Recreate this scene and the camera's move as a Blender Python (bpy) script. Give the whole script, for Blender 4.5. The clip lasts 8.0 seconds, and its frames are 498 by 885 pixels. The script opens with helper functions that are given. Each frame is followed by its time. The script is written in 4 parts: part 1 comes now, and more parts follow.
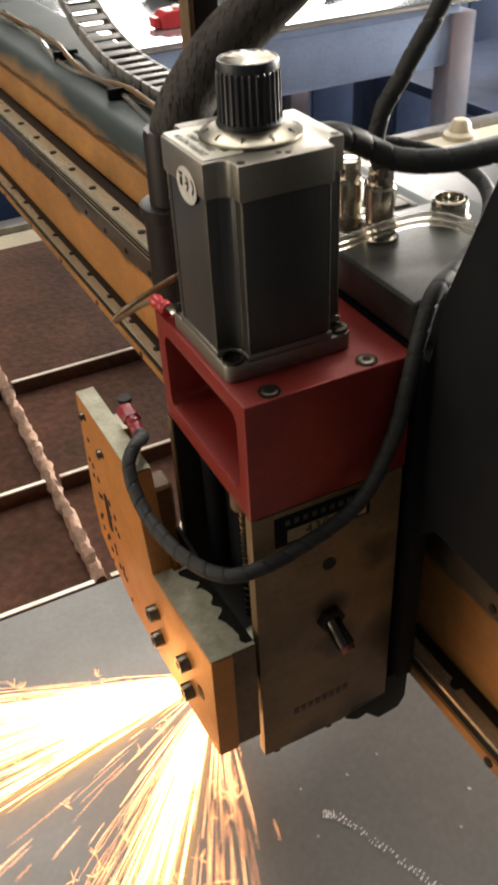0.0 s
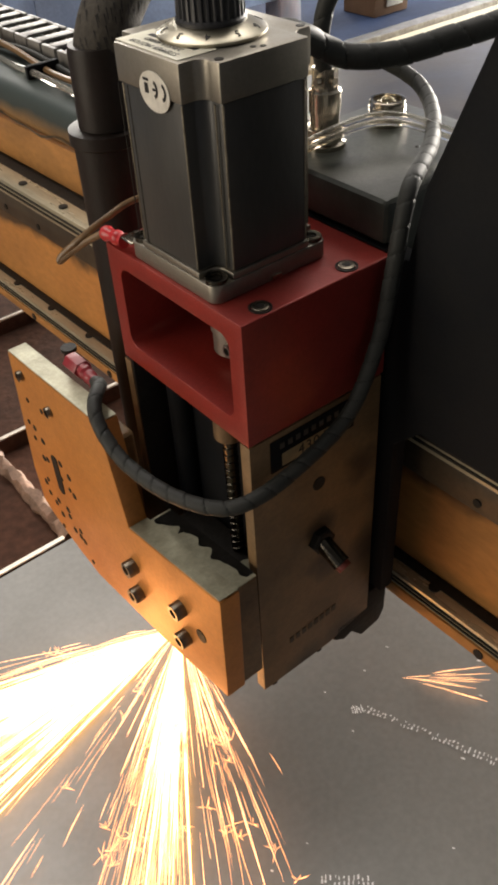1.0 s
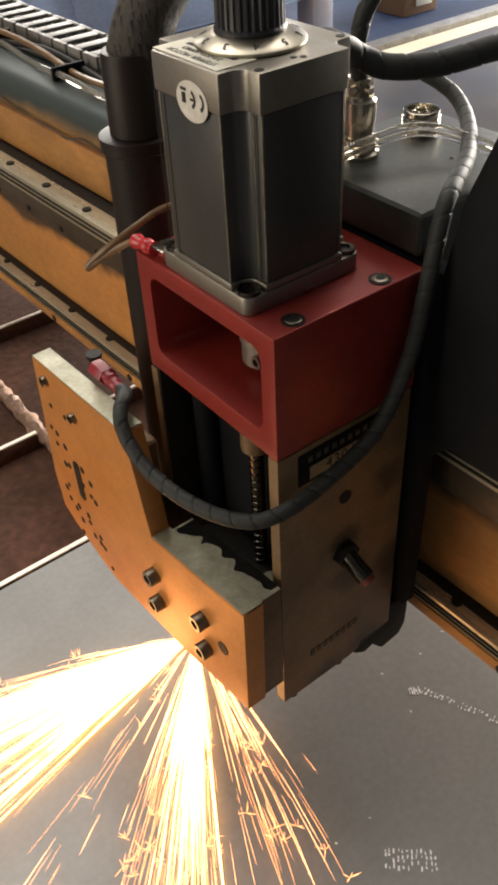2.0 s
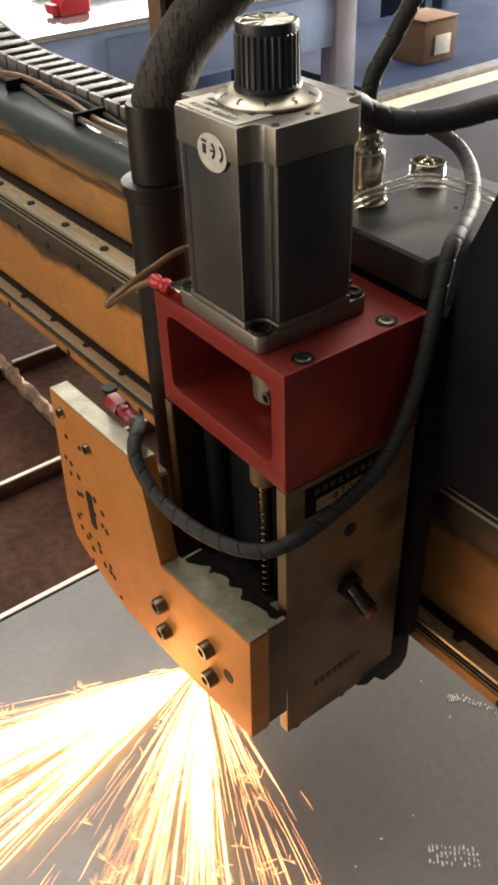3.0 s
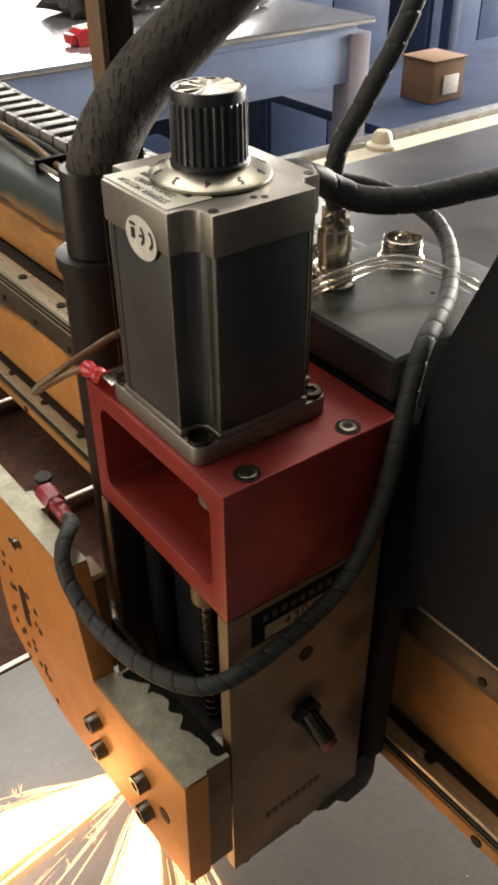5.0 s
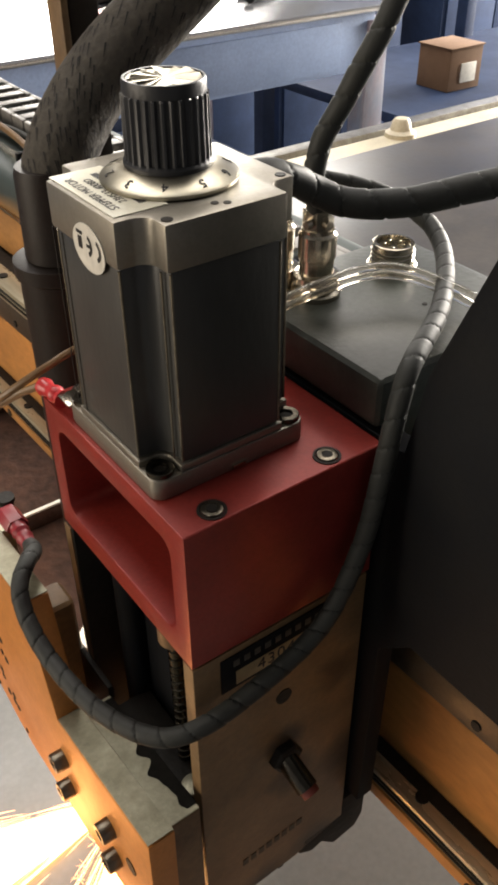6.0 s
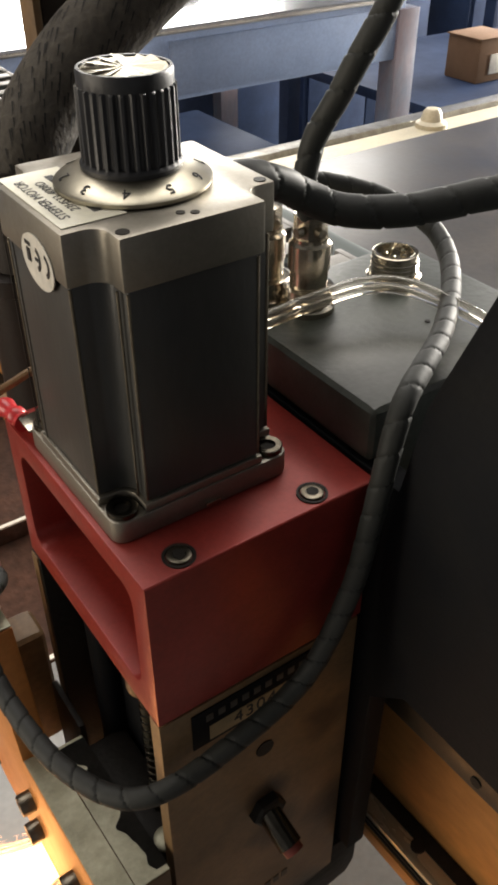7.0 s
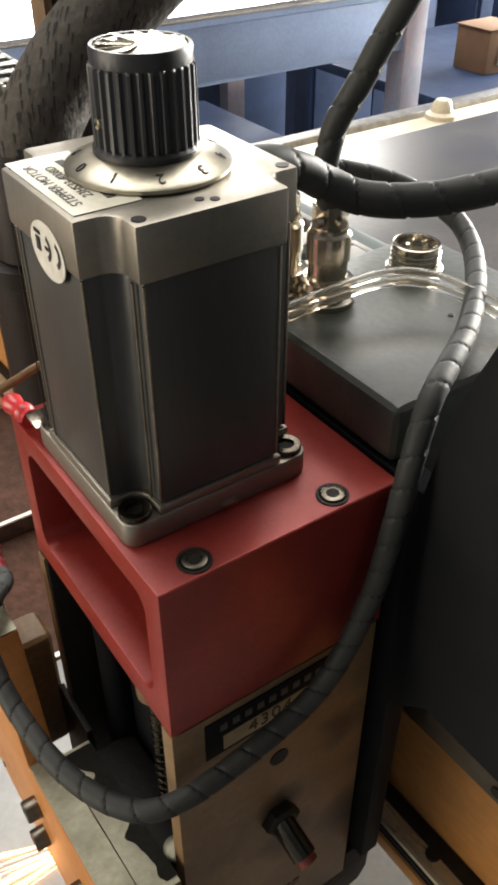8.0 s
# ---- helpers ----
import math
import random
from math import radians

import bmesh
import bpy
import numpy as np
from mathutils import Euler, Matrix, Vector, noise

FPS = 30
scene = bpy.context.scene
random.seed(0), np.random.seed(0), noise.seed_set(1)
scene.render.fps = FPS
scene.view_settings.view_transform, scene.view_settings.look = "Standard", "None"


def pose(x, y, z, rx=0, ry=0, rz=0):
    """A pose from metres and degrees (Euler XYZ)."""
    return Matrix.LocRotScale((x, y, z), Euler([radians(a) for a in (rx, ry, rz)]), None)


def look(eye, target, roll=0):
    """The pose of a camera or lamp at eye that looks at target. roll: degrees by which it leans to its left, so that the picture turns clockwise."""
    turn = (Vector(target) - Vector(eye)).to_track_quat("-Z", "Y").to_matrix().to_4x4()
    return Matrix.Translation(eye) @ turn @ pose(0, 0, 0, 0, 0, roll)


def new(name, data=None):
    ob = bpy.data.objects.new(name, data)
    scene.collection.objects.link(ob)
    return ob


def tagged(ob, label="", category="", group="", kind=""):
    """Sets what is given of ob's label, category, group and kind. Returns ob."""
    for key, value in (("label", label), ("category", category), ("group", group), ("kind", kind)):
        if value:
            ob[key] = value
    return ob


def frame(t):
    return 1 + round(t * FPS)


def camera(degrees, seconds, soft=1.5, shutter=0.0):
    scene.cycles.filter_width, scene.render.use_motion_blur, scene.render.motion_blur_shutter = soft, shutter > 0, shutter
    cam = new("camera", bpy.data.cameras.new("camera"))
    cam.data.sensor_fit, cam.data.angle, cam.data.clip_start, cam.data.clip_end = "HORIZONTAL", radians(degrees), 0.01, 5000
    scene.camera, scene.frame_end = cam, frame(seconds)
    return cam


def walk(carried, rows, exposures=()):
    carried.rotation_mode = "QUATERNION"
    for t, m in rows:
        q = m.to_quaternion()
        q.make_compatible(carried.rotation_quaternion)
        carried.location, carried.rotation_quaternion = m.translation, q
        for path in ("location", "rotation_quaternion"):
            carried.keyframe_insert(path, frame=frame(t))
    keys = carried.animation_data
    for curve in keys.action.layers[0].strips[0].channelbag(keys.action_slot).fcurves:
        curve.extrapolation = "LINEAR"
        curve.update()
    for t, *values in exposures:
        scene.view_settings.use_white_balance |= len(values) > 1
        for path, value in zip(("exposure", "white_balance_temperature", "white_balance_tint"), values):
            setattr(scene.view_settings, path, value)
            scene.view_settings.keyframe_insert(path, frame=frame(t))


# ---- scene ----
cam = camera(32.6, 8.0, soft=3.3, shutter=0.3)


def travel(t):
    """How far the gantry has run along the table after t seconds."""
    rows = ((0.0, 0.0), (0.2, -0.004), (1.0, -0.0300), (7.0, -0.2390), (7.2, -0.2440), (8.1, -0.2440))
    for (a, u), (b, v) in zip(rows, rows[1:]):
        if t <= b:
            return u + (v - u) * (t - a) / (b - a)
    return rows[-1][1]


# eye, target and roll, carried along by the gantry
PATH = [
    (0, (-0.107, -0.238, 1.282), (0.553, 1.213, 0.074), -3.4),
    (0.5, (-0.147, -0.219, 1.264), (0.689, 1.088, 0.002), -4.2),
    (1, (-0.154, -0.207, 1.265), (0.757, 1.016, -0.029), -3.8),
    (2.3, (-0.158, -0.197, 1.269), (0.722, 1.055, -0.018), -2.8),
    (2.5, (-0.16, -0.199, 1.276), (0.739, 1.071, 0.02), -2.0),
    (3, (-0.164, -0.206, 1.274), (0.754, 1.082, 0.049), -2.4),
    (3.5, (-0.164, -0.204, 1.277), (0.808, 1.096, 0.109), -1.7),
    (4, (-0.149, -0.188, 1.272), (0.833, 1.105, 0.105), -0.7),
    (4.5, (-0.132, -0.178, 1.273), (0.84, 1.122, 0.106), -0.5),
    (6, (-0.088, -0.154, 1.264), (0.853, 1.15, 0.076), -0.5),
    (6.5, (-0.075, -0.144, 1.263), (0.85, 1.163, 0.064), -0.4),
    (7, (-0.062, -0.136, 1.257), (0.846, 1.178, 0.054), -0.2),
    (7.5, (-0.062, -0.123, 1.254), (0.834, 1.191, 0.042), -0.2),
    (8, (-0.06, -0.126, 1.252), (0.837, 1.184, 0.036), -0.1),
]
walk(cam, [(t, Matrix.Translation((travel(t), 0, 0)) @ look(eye, target, roll)) for t, eye, target, roll in PATH],
     exposures=[(0.0, 0.0, 7500, 11), (4.5, 0.02, 7500, 11), (6.0, 0.26, 7500, 11), (7.0, 0.12, 7400, 10), (7.2, 0.40, 7200, 9), (8.0, 0.68, 7200, 9)])

# ---- light ----
world = bpy.data.worlds.new("sky")
scene.world = world
world.use_nodes = True
_n = world.node_tree.nodes
_sky = _n.new("ShaderNodeTexSky")
_sky.sky_type, _sky.sun_disc, _sky.sun_elevation, _sky.sun_rotation = "NISHITA", False, radians(35), radians(20)
world.node_tree.links.new(_sky.outputs[0], _n["Background"].inputs[0])
_n["Background"].inputs[1].default_value = 0.12


def window_light(name, eye, target, w, h, power, colour):
    lamp = bpy.data.lights.new(name, "AREA")
    lamp.shape, lamp.size, lamp.size_y, lamp.energy, lamp.color = "RECTANGLE", w, h, power, colour
    ob = new(name, lamp)
    ob.matrix_world = look(eye, target)
    return ob


window_light("window_daylight", (3.05, 5.9, 2.4), (1.6, 0, 1.7), 2.7, 2.2, 215, (0.93, 0.96, 1.0))
window_light("skylight_daylight", (1.0, 1.95, 4.25), (1.0, 1.95, 0), 4.0, 3.2, 170, (0.98, 0.98, 1.0))
window_light("door_daylight", (-3.9, 1.35, 1.7), (0, 1.0, 1.1), 2.6, 3.0, 105, (1.0, 0.93, 0.84))
window_light("east_door_daylight", (5.9, 1.5, 1.75), (0, 0.6, 1.0), 2.8, 1.8, 1150, (0.97, 0.98, 1.0))


# ---- materials ----
def mat(name, base, rough=0.5, metal=0.0, dark=None, scale=40.0, mix=0.5, grain=300.0, bump=0.1, fine=0.15,
        stretch=(1, 1, 1), random_tint=0.0, coat=0.0, rough_var=0.12, spec=0.5):
    """A worn surface: two colours mixed by large stains, fine grain, uneven gloss and relief."""
    m = bpy.data.materials.new(name)
    m.use_nodes = True
    nt = m.node_tree
    nodes, links = nt.nodes, nt.links
    b = nodes["Principled BSDF"]
    dark = dark or tuple(c * 0.6 for c in base)
    tc = nodes.new("ShaderNodeTexCoord")
    mp = nodes.new("ShaderNodeMapping")
    mp.inputs["Scale"].default_value = stretch
    links.new(tc.outputs["Object"], mp.inputs["Vector"])
    big = nodes.new("ShaderNodeTexNoise")
    big.inputs["Scale"].default_value, big.inputs["Detail"].default_value, big.inputs["Roughness"].default_value = scale, 6, 0.65
    small = nodes.new("ShaderNodeTexNoise")
    small.inputs["Scale"].default_value, small.inputs["Detail"].default_value = grain, 3
    for tex in (big, small):
        links.new(mp.outputs[0], tex.inputs["Vector"])
    ramp = nodes.new("ShaderNodeMapRange")
    ramp.inputs[1].default_value, ramp.inputs[2].default_value = 0.5 - 0.25 + (0.5 - mix) * 0.4, 0.5 + 0.25 + (0.5 - mix) * 0.4
    links.new(big.outputs[0], ramp.inputs[0])
    c1 = nodes.new("ShaderNodeMix")
    c1.data_type = "RGBA"
    c1.inputs[6].default_value, c1.inputs[7].default_value = (*base, 1), (*dark, 1)
    links.new(ramp.outputs[0], c1.inputs[0])
    c2 = nodes.new("ShaderNodeMix")
    c2.data_type, c2.blend_type = "RGBA", "MULTIPLY"
    c2.inputs[0].default_value = fine * 2
    links.new(c1.outputs[2], c2.inputs[6])
    g = nodes.new("ShaderNodeMapRange")
    g.inputs[1].default_value, g.inputs[2].default_value, g.inputs[3].default_value = 0.3, 0.7, 0.45
    g.inputs[4].default_value = 1.2
    links.new(small.outputs[0], g.inputs[0])
    links.new(g.outputs[0], c2.inputs[7])
    out = c2.outputs[2]
    if random_tint:
        info = nodes.new("ShaderNodeObjectInfo")
        hs = nodes.new("ShaderNodeHueSaturation")
        mr = nodes.new("ShaderNodeMapRange")
        mr.inputs[3].default_value, mr.inputs[4].default_value = 1 - random_tint, 1 + random_tint
        links.new(info.outputs["Random"], mr.inputs[0])
        links.new(mr.outputs[0], hs.inputs["Value"])
        links.new(out, hs.inputs["Color"])
        out = hs.outputs[0]
    links.new(out, b.inputs["Base Color"])
    rr = nodes.new("ShaderNodeMapRange")
    rr.inputs[3].default_value, rr.inputs[4].default_value = max(0.03, rough - rough_var), min(1, rough + rough_var)
    links.new(big.outputs[0], rr.inputs[0])
    links.new(rr.outputs[0], b.inputs["Roughness"])
    b.inputs["Metallic"].default_value = metal
    b.inputs["Coat Weight"].default_value = coat
    b.inputs["Specular IOR Level"].default_value = spec
    if bump:
        bn = nodes.new("ShaderNodeBump")
        bn.inputs["Strength"].default_value, bn.inputs["Distance"].default_value = bump, 0.001
        links.new(small.outputs[0], bn.inputs["Height"])
        links.new(bn.outputs[0], b.inputs["Normal"])
    return m


def clear(name, tint, rough=0.05):
    m = bpy.data.materials.new(name)
    m.use_nodes = True
    b = m.node_tree.nodes["Principled BSDF"]
    b.inputs["Base Color"].default_value = (*tint, 1)
    b.inputs["Roughness"].default_value = rough
    b.inputs["Transmission Weight"].default_value = 0.9
    b.inputs["IOR"].default_value = 1.4
    return m


def glow(name, colour, strength, ragged=0.0, scale=30.0, stretch=(1, 1, 1)):
    """Incandescent matter; ragged: how much of it is gaps."""
    m = bpy.data.materials.new(name)
    m.use_nodes = True
    nt = m.node_tree
    nt.nodes.remove(nt.nodes["Principled BSDF"])
    e = nt.nodes.new("ShaderNodeEmission")
    e.inputs[0].default_value, e.inputs[1].default_value = (*colour, 1), strength
    out = nt.nodes["Material Output"]
    if not ragged:
        nt.links.new(e.outputs[0], out.inputs[0])
        return m
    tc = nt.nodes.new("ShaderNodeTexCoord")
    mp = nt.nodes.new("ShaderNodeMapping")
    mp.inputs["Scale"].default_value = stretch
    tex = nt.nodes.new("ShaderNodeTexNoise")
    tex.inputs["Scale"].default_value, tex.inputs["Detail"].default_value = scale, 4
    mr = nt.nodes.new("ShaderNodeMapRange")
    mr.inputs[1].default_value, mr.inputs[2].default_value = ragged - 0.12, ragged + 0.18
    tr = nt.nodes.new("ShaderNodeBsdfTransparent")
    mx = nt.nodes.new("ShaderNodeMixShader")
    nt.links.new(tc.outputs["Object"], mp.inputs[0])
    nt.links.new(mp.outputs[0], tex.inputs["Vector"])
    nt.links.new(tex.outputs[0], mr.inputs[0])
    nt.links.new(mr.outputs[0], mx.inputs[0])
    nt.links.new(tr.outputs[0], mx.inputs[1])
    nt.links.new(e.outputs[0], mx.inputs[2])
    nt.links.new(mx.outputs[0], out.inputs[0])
    return m


def layered(m, colour, mask):
    """Lays a second colour over a material where the mask node's output says."""
    nt = m.node_tree
    b = nt.nodes["Principled BSDF"]
    under = b.inputs["Base Color"].links[0].from_socket
    mx = nt.nodes.new("ShaderNodeMix")
    mx.data_type = "RGBA"
    mx.inputs[7].default_value = (*colour, 1)
    nt.links.new(under, mx.inputs[6])
    nt.links.new(mask(nt), mx.inputs[0])
    nt.links.new(mx.outputs[2], b.inputs["Base Color"])
    return m


def wobbled(nt, scale, amount):
    """Object coordinates pushed about by noise."""
    tc = nt.nodes.new("ShaderNodeTexCoord")
    tex = nt.nodes.new("ShaderNodeTexNoise")
    tex.inputs["Scale"].default_value, tex.inputs["Detail"].default_value = scale, 4
    nt.links.new(tc.outputs["Object"], tex.inputs["Vector"])
    mul = nt.nodes.new("ShaderNodeVectorMath")
    mul.operation = "MULTIPLY_ADD"
    mul.inputs[1].default_value, mul.inputs[2].default_value = (amount,) * 3, (-amount / 2,) * 3
    nt.links.new(tex.outputs["Color"], mul.inputs[0])
    add = nt.nodes.new("ShaderNodeVectorMath")
    nt.links.new(tc.outputs["Object"], add.inputs[0])
    nt.links.new(mul.outputs[0], add.inputs[1])
    return add.outputs[0]


def patch(centre, radius, scale=90, amount=0.012, strength=0.85):
    """A soft-edged oil patch round a point of the thing's own space."""
    def mask(nt):
        d = nt.nodes.new("ShaderNodeVectorMath")
        d.operation = "DISTANCE"
        d.inputs[1].default_value = centre
        nt.links.new(wobbled(nt, scale, amount), d.inputs[0])
        mr = nt.nodes.new("ShaderNodeMapRange")
        mr.inputs[1].default_value, mr.inputs[2].default_value = radius, radius * 0.25
        mr.inputs[3].default_value, mr.inputs[4].default_value = 0.0, strength
        nt.links.new(d.outputs["Value"], mr.inputs[0])
        return mr.outputs[0]
    return mask


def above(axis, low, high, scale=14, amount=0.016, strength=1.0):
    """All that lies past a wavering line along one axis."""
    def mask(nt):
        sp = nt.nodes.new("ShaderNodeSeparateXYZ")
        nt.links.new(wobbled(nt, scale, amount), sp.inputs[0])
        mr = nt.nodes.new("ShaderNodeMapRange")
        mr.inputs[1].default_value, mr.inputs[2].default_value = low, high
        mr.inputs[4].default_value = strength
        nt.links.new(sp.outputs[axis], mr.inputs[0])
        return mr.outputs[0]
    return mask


ALU = mat("cast_aluminium", (0.315, 0.29, 0.245), 0.42, 0.8, (0.235, 0.215, 0.18), 45, 0.45, 900, 0.05, 0.07)
BRUSHED = mat("brushed_aluminium", (0.46, 0.42, 0.33), 0.33, 1.0, (0.36, 0.33, 0.26), 80, 0.4, 700, 0.03, 0.05, (1, 1, 0.1))
STEEL = mat("worn_steel", (0.50, 0.49, 0.46), 0.35, 1.0, (0.24, 0.22, 0.19), 50, 0.5, 500, 0.12, 0.12)
NICKEL = mat("nickel_plate", (0.66, 0.61, 0.52), 0.20, 1.0, (0.34, 0.29, 0.22), 90, 0.5, 600, 0.05, 0.08)
OILSTEEL = mat("oily_steel", (0.16, 0.14, 0.11), 0.22, 1.0, (0.05, 0.045, 0.035), 60, 0.5, 400, 0.08, 0.12)
RAIL = mat("rail_steel", (0.66, 0.59, 0.42), 0.28, 0.45, (0.28, 0.24, 0.17), 30, 0.40, 400, 0.08, 0.12, (1, 0.15, 1))
BLACK = mat("black_paint_and_shade", (0.007, 0.008, 0.010), 0.60, 0.0, (0.012, 0.012, 0.012), 45, 0.4, 500, 0.08, 0.12, spec=0.08)
BLOTCHY = mat("blotchy_dark_panel", (0.012, 0.015, 0.022), 0.34, 0.0, (0.055, 0.042, 0.032), 7, 0.45, 120, 0.1, 0.2)
LAMIN = mat("black_laminations", (0.040, 0.041, 0.040), 0.36, 0.0, (0.060, 0.058, 0.052), 30, 0.4, 600, 0.06, 0.1, (1, 1, 0.3), spec=0.5)
KNOB = mat("black_knob_plastic", (0.016, 0.017, 0.020), 0.44, 0.0, (0.025, 0.025, 0.027), 60, 0.4, 700, 0.04, 0.08)
RED = mat("red_anodised", (0.36, 0.038, 0.028), 0.36, 0.22, (0.20, 0.021, 0.016), 24, 0.46, 600, 0.07, 0.12, rough_var=0.18)
CRIMSON = mat("dark_crimson_vinyl", (0.30, 0.018, 0.028), 0.38, 0.0, (0.17, 0.012, 0.018), 120, 0.4, 500, 0.03, 0.05)
REDPLASTIC = mat("red_vinyl", (0.52, 0.03, 0.035), 0.32, 0.0, (0.36, 0.02, 0.022), 120, 0.4, 500, 0.03, 0.05)
TAN = mat("tan_paint", (0.30, 0.175, 0.075), 0.50, 0.05, (0.10, 0.060, 0.030), 20, 0.62, 350, 0.12, 0.18)
GOLD = mat("gold_plate_metal", (0.62, 0.25, 0.062), 0.46, 0.2, (0.46, 0.18, 0.045), 25, 0.4, 420, 0.08, 0.10)
EDGE = mat("sawn_aluminium_edge", (0.44, 0.42, 0.31), 0.45, 0.5, (0.20, 0.19, 0.13), 55, 0.52, 500, 0.15, 0.12)
# real grease, and the dark put into holes and the lifter's cavity
GREASESHADE = mat("dark_grease_and_shade", (0.019, 0.017, 0.015), 0.55, 0.0, (0.030, 0.026, 0.021), 60, 0.4, 300, 0.3, 0.2, spec=0.15)
SCREW = mat("oiled_screw_steel", (0.26, 0.23, 0.18), 0.34, 1.0, (0.10, 0.085, 0.065), 90, 0.5, 500, 0.1, 0.1)
OILFLANGE = mat("oiled_brown_steel", (0.10, 0.078, 0.052), 0.38, 0.4, (0.045, 0.034, 0.024), 30, 0.5, 400, 0.1, 0.12)
DULLBROWN = mat("dull_brown_marking", (0.085, 0.055, 0.028), 0.5, 0.0, (0.05, 0.032, 0.016), 80)
BEAM = mat("orange_tan_beam_paint", (0.54, 0.25, 0.078), 0.52, 0.0, (0.16, 0.085, 0.035), 13, 0.33, 260, 0.08, 0.12, (1, 0.45, 1), spec=0.25)
PLATE = mat("oiled_tan_paint", (0.29, 0.172, 0.078), 0.48, 0.05, (0.115, 0.070, 0.034), 22, 0.5, 350, 0.12, 0.18)
for _c, _r in (((0.026, -0.046, 0.121), 0.013), ((0.006, -0.046, 0.070), 0.014), ((0.002, -0.046, 0.098), 0.012), ((0.036, -0.046, 0.06), 0.022), ((-0.01, -0.046, 0.0), 0.016), ((0.02, -0.046, 0.004), 0.016)):
    layered(PLATE, (0.022, 0.017, 0.012), patch(_c, _r))
COVER = mat("tan_cover_with_reflection", (0.36, 0.205, 0.085), 0.58, 0.0, (0.22, 0.125, 0.055), 12, 0.45, 260, 0.03, 0.1, spec=0.22)
# the grey-green upper part is the surroundings' reflection put into the colour
layered(COVER, (0.040, 0.052, 0.050), above("Z", 0.173, 0.187, 8, 0.045))
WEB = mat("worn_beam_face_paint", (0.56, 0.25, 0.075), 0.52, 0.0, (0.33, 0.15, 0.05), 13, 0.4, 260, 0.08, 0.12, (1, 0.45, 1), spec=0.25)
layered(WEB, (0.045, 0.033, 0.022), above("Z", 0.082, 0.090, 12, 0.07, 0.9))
BOXGREY = mat("grey_green_cover_paint", (0.066, 0.074, 0.060), 0.38, 0.0, (0.017, 0.019, 0.016), 16, 0.52, 420, 0.14, 0.18, rough_var=0.2)
LOOM = mat("black_spiral_wrap", (0.021, 0.023, 0.021), 0.62, 0.0, (0.036, 0.037, 0.034), 40, 0.45, 500, 0.08, 0.1, spec=0.3)
RUBBER = mat("dark_brown_rubber_sleeve", (0.021, 0.014, 0.011), 0.46, 0.0, (0.013, 0.010, 0.008), 30, 0.5, 500, 0.10, 0.12, spec=0.22)
BRAID = mat("brown_grey_woven_sleeve", (0.060, 0.050, 0.037), 0.75, 0.0, (0.034, 0.028, 0.021), 60, 0.5, 420, 0.5, 0.25)
GAP = mat("sleeve_shadow_gap", (0.010, 0.009, 0.008), 0.8)
WIRE = mat("brown_wire", (0.20, 0.115, 0.05), 0.4, 0.0, (0.13, 0.07, 0.03), 60)
LABEL = mat("cream_label", (0.72, 0.70, 0.58), 0.45, 0.0, (0.62, 0.58, 0.45), 80, 0.4, 600, 0.02, 0.06)
INK = mat("black_ink", (0.015, 0.015, 0.015), 0.5)
LABELTAN = mat("yellowed_label", (0.50, 0.38, 0.20), 0.5, 0.0, (0.36, 0.26, 0.13), 60)
DULLRED = mat("dull_red_plastic", (0.28, 0.05, 0.035), 0.5, 0.0, (0.15, 0.03, 0.02), 120)
DIM = mat("dulled_print", (0.075, 0.068, 0.055), 0.5)
WHITE = mat("white_print", (0.75, 0.73, 0.66), 0.45, 0.0, (0.6, 0.57, 0.5), 90)
SHEETM = mat("mild_steel_sheet", (0.235, 0.235, 0.225), 0.42, 0.35, (0.165, 0.165, 0.155), 7, 0.5, 260, 0.05, 0.08, spec=0.5)
SCRATCH = mat("bright_scratch", (0.88, 0.88, 0.87), 0.5, 0.0, (0.7, 0.7, 0.7))
RUST = mat("rusty_slag_floor", (0.115, 0.050, 0.031), 0.85, 0.0, (0.050, 0.028, 0.020), 12, 0.5, 120, 0.8, 0.3, spec=0.2)
SLAT = mat("glinting_slat_steel", (0.95, 0.90, 0.80), 0.45, 0.35, (0.80, 0.70, 0.58), 30, 0.4, 200, 0.2, 0.1, random_tint=0.08)
SLAG = mat("slag_crusted_steel", (0.42, 0.25, 0.17), 0.6, 0.2, (0.14, 0.09, 0.065), 60, 0.5, 160, 0.9, 0.3)
DUSTY = mat("dusty_grey_plastic", (0.22, 0.21, 0.19), 0.5, 0.0, (0.13, 0.12, 0.11), 40)
CREAM = mat("cream_frame_paint", (0.62, 0.56, 0.42), 0.42, 0.0, (0.40, 0.35, 0.25), 8, 0.4, 160, 0.1, 0.12)
BLUE = mat("blue_bench_paint", (0.29, 0.39, 0.60), 0.34, 0.0, (0.20, 0.28, 0.45), 5, 0.45, 150, 0.05, 0.1)
NAVY = mat("dark_blue_paint_and_shade", (0.030, 0.050, 0.105), 0.5, 0.0, (0.014, 0.023, 0.05), 6, 0.45, 120, 0.05, 0.1, spec=0.15)
BENCHTOP = mat("polished_bench_steel", (0.66, 0.67, 0.70), 0.20, 0.85, (0.30, 0.30, 0.32), 4, 0.45, 160, 0.03, 0.08)
LEGPAINT = mat("chipped_blue_steel", (0.24, 0.28, 0.36), 0.35, 0.2, (0.42, 0.26, 0.25), 14, 0.28, 140, 0.08, 0.1, (1, 1, 0.35))
CARD = mat("brown_cardboard", (0.21, 0.122, 0.074), 0.85, 0.0, (0.14, 0.082, 0.050), 10, spec=0.2)
CLOTH = mat("dark_cloth", (0.022, 0.022, 0.024), 0.9, 0.0, (0.06, 0.055, 0.045), 22, 0.4, 200, 0.6, 0.2)
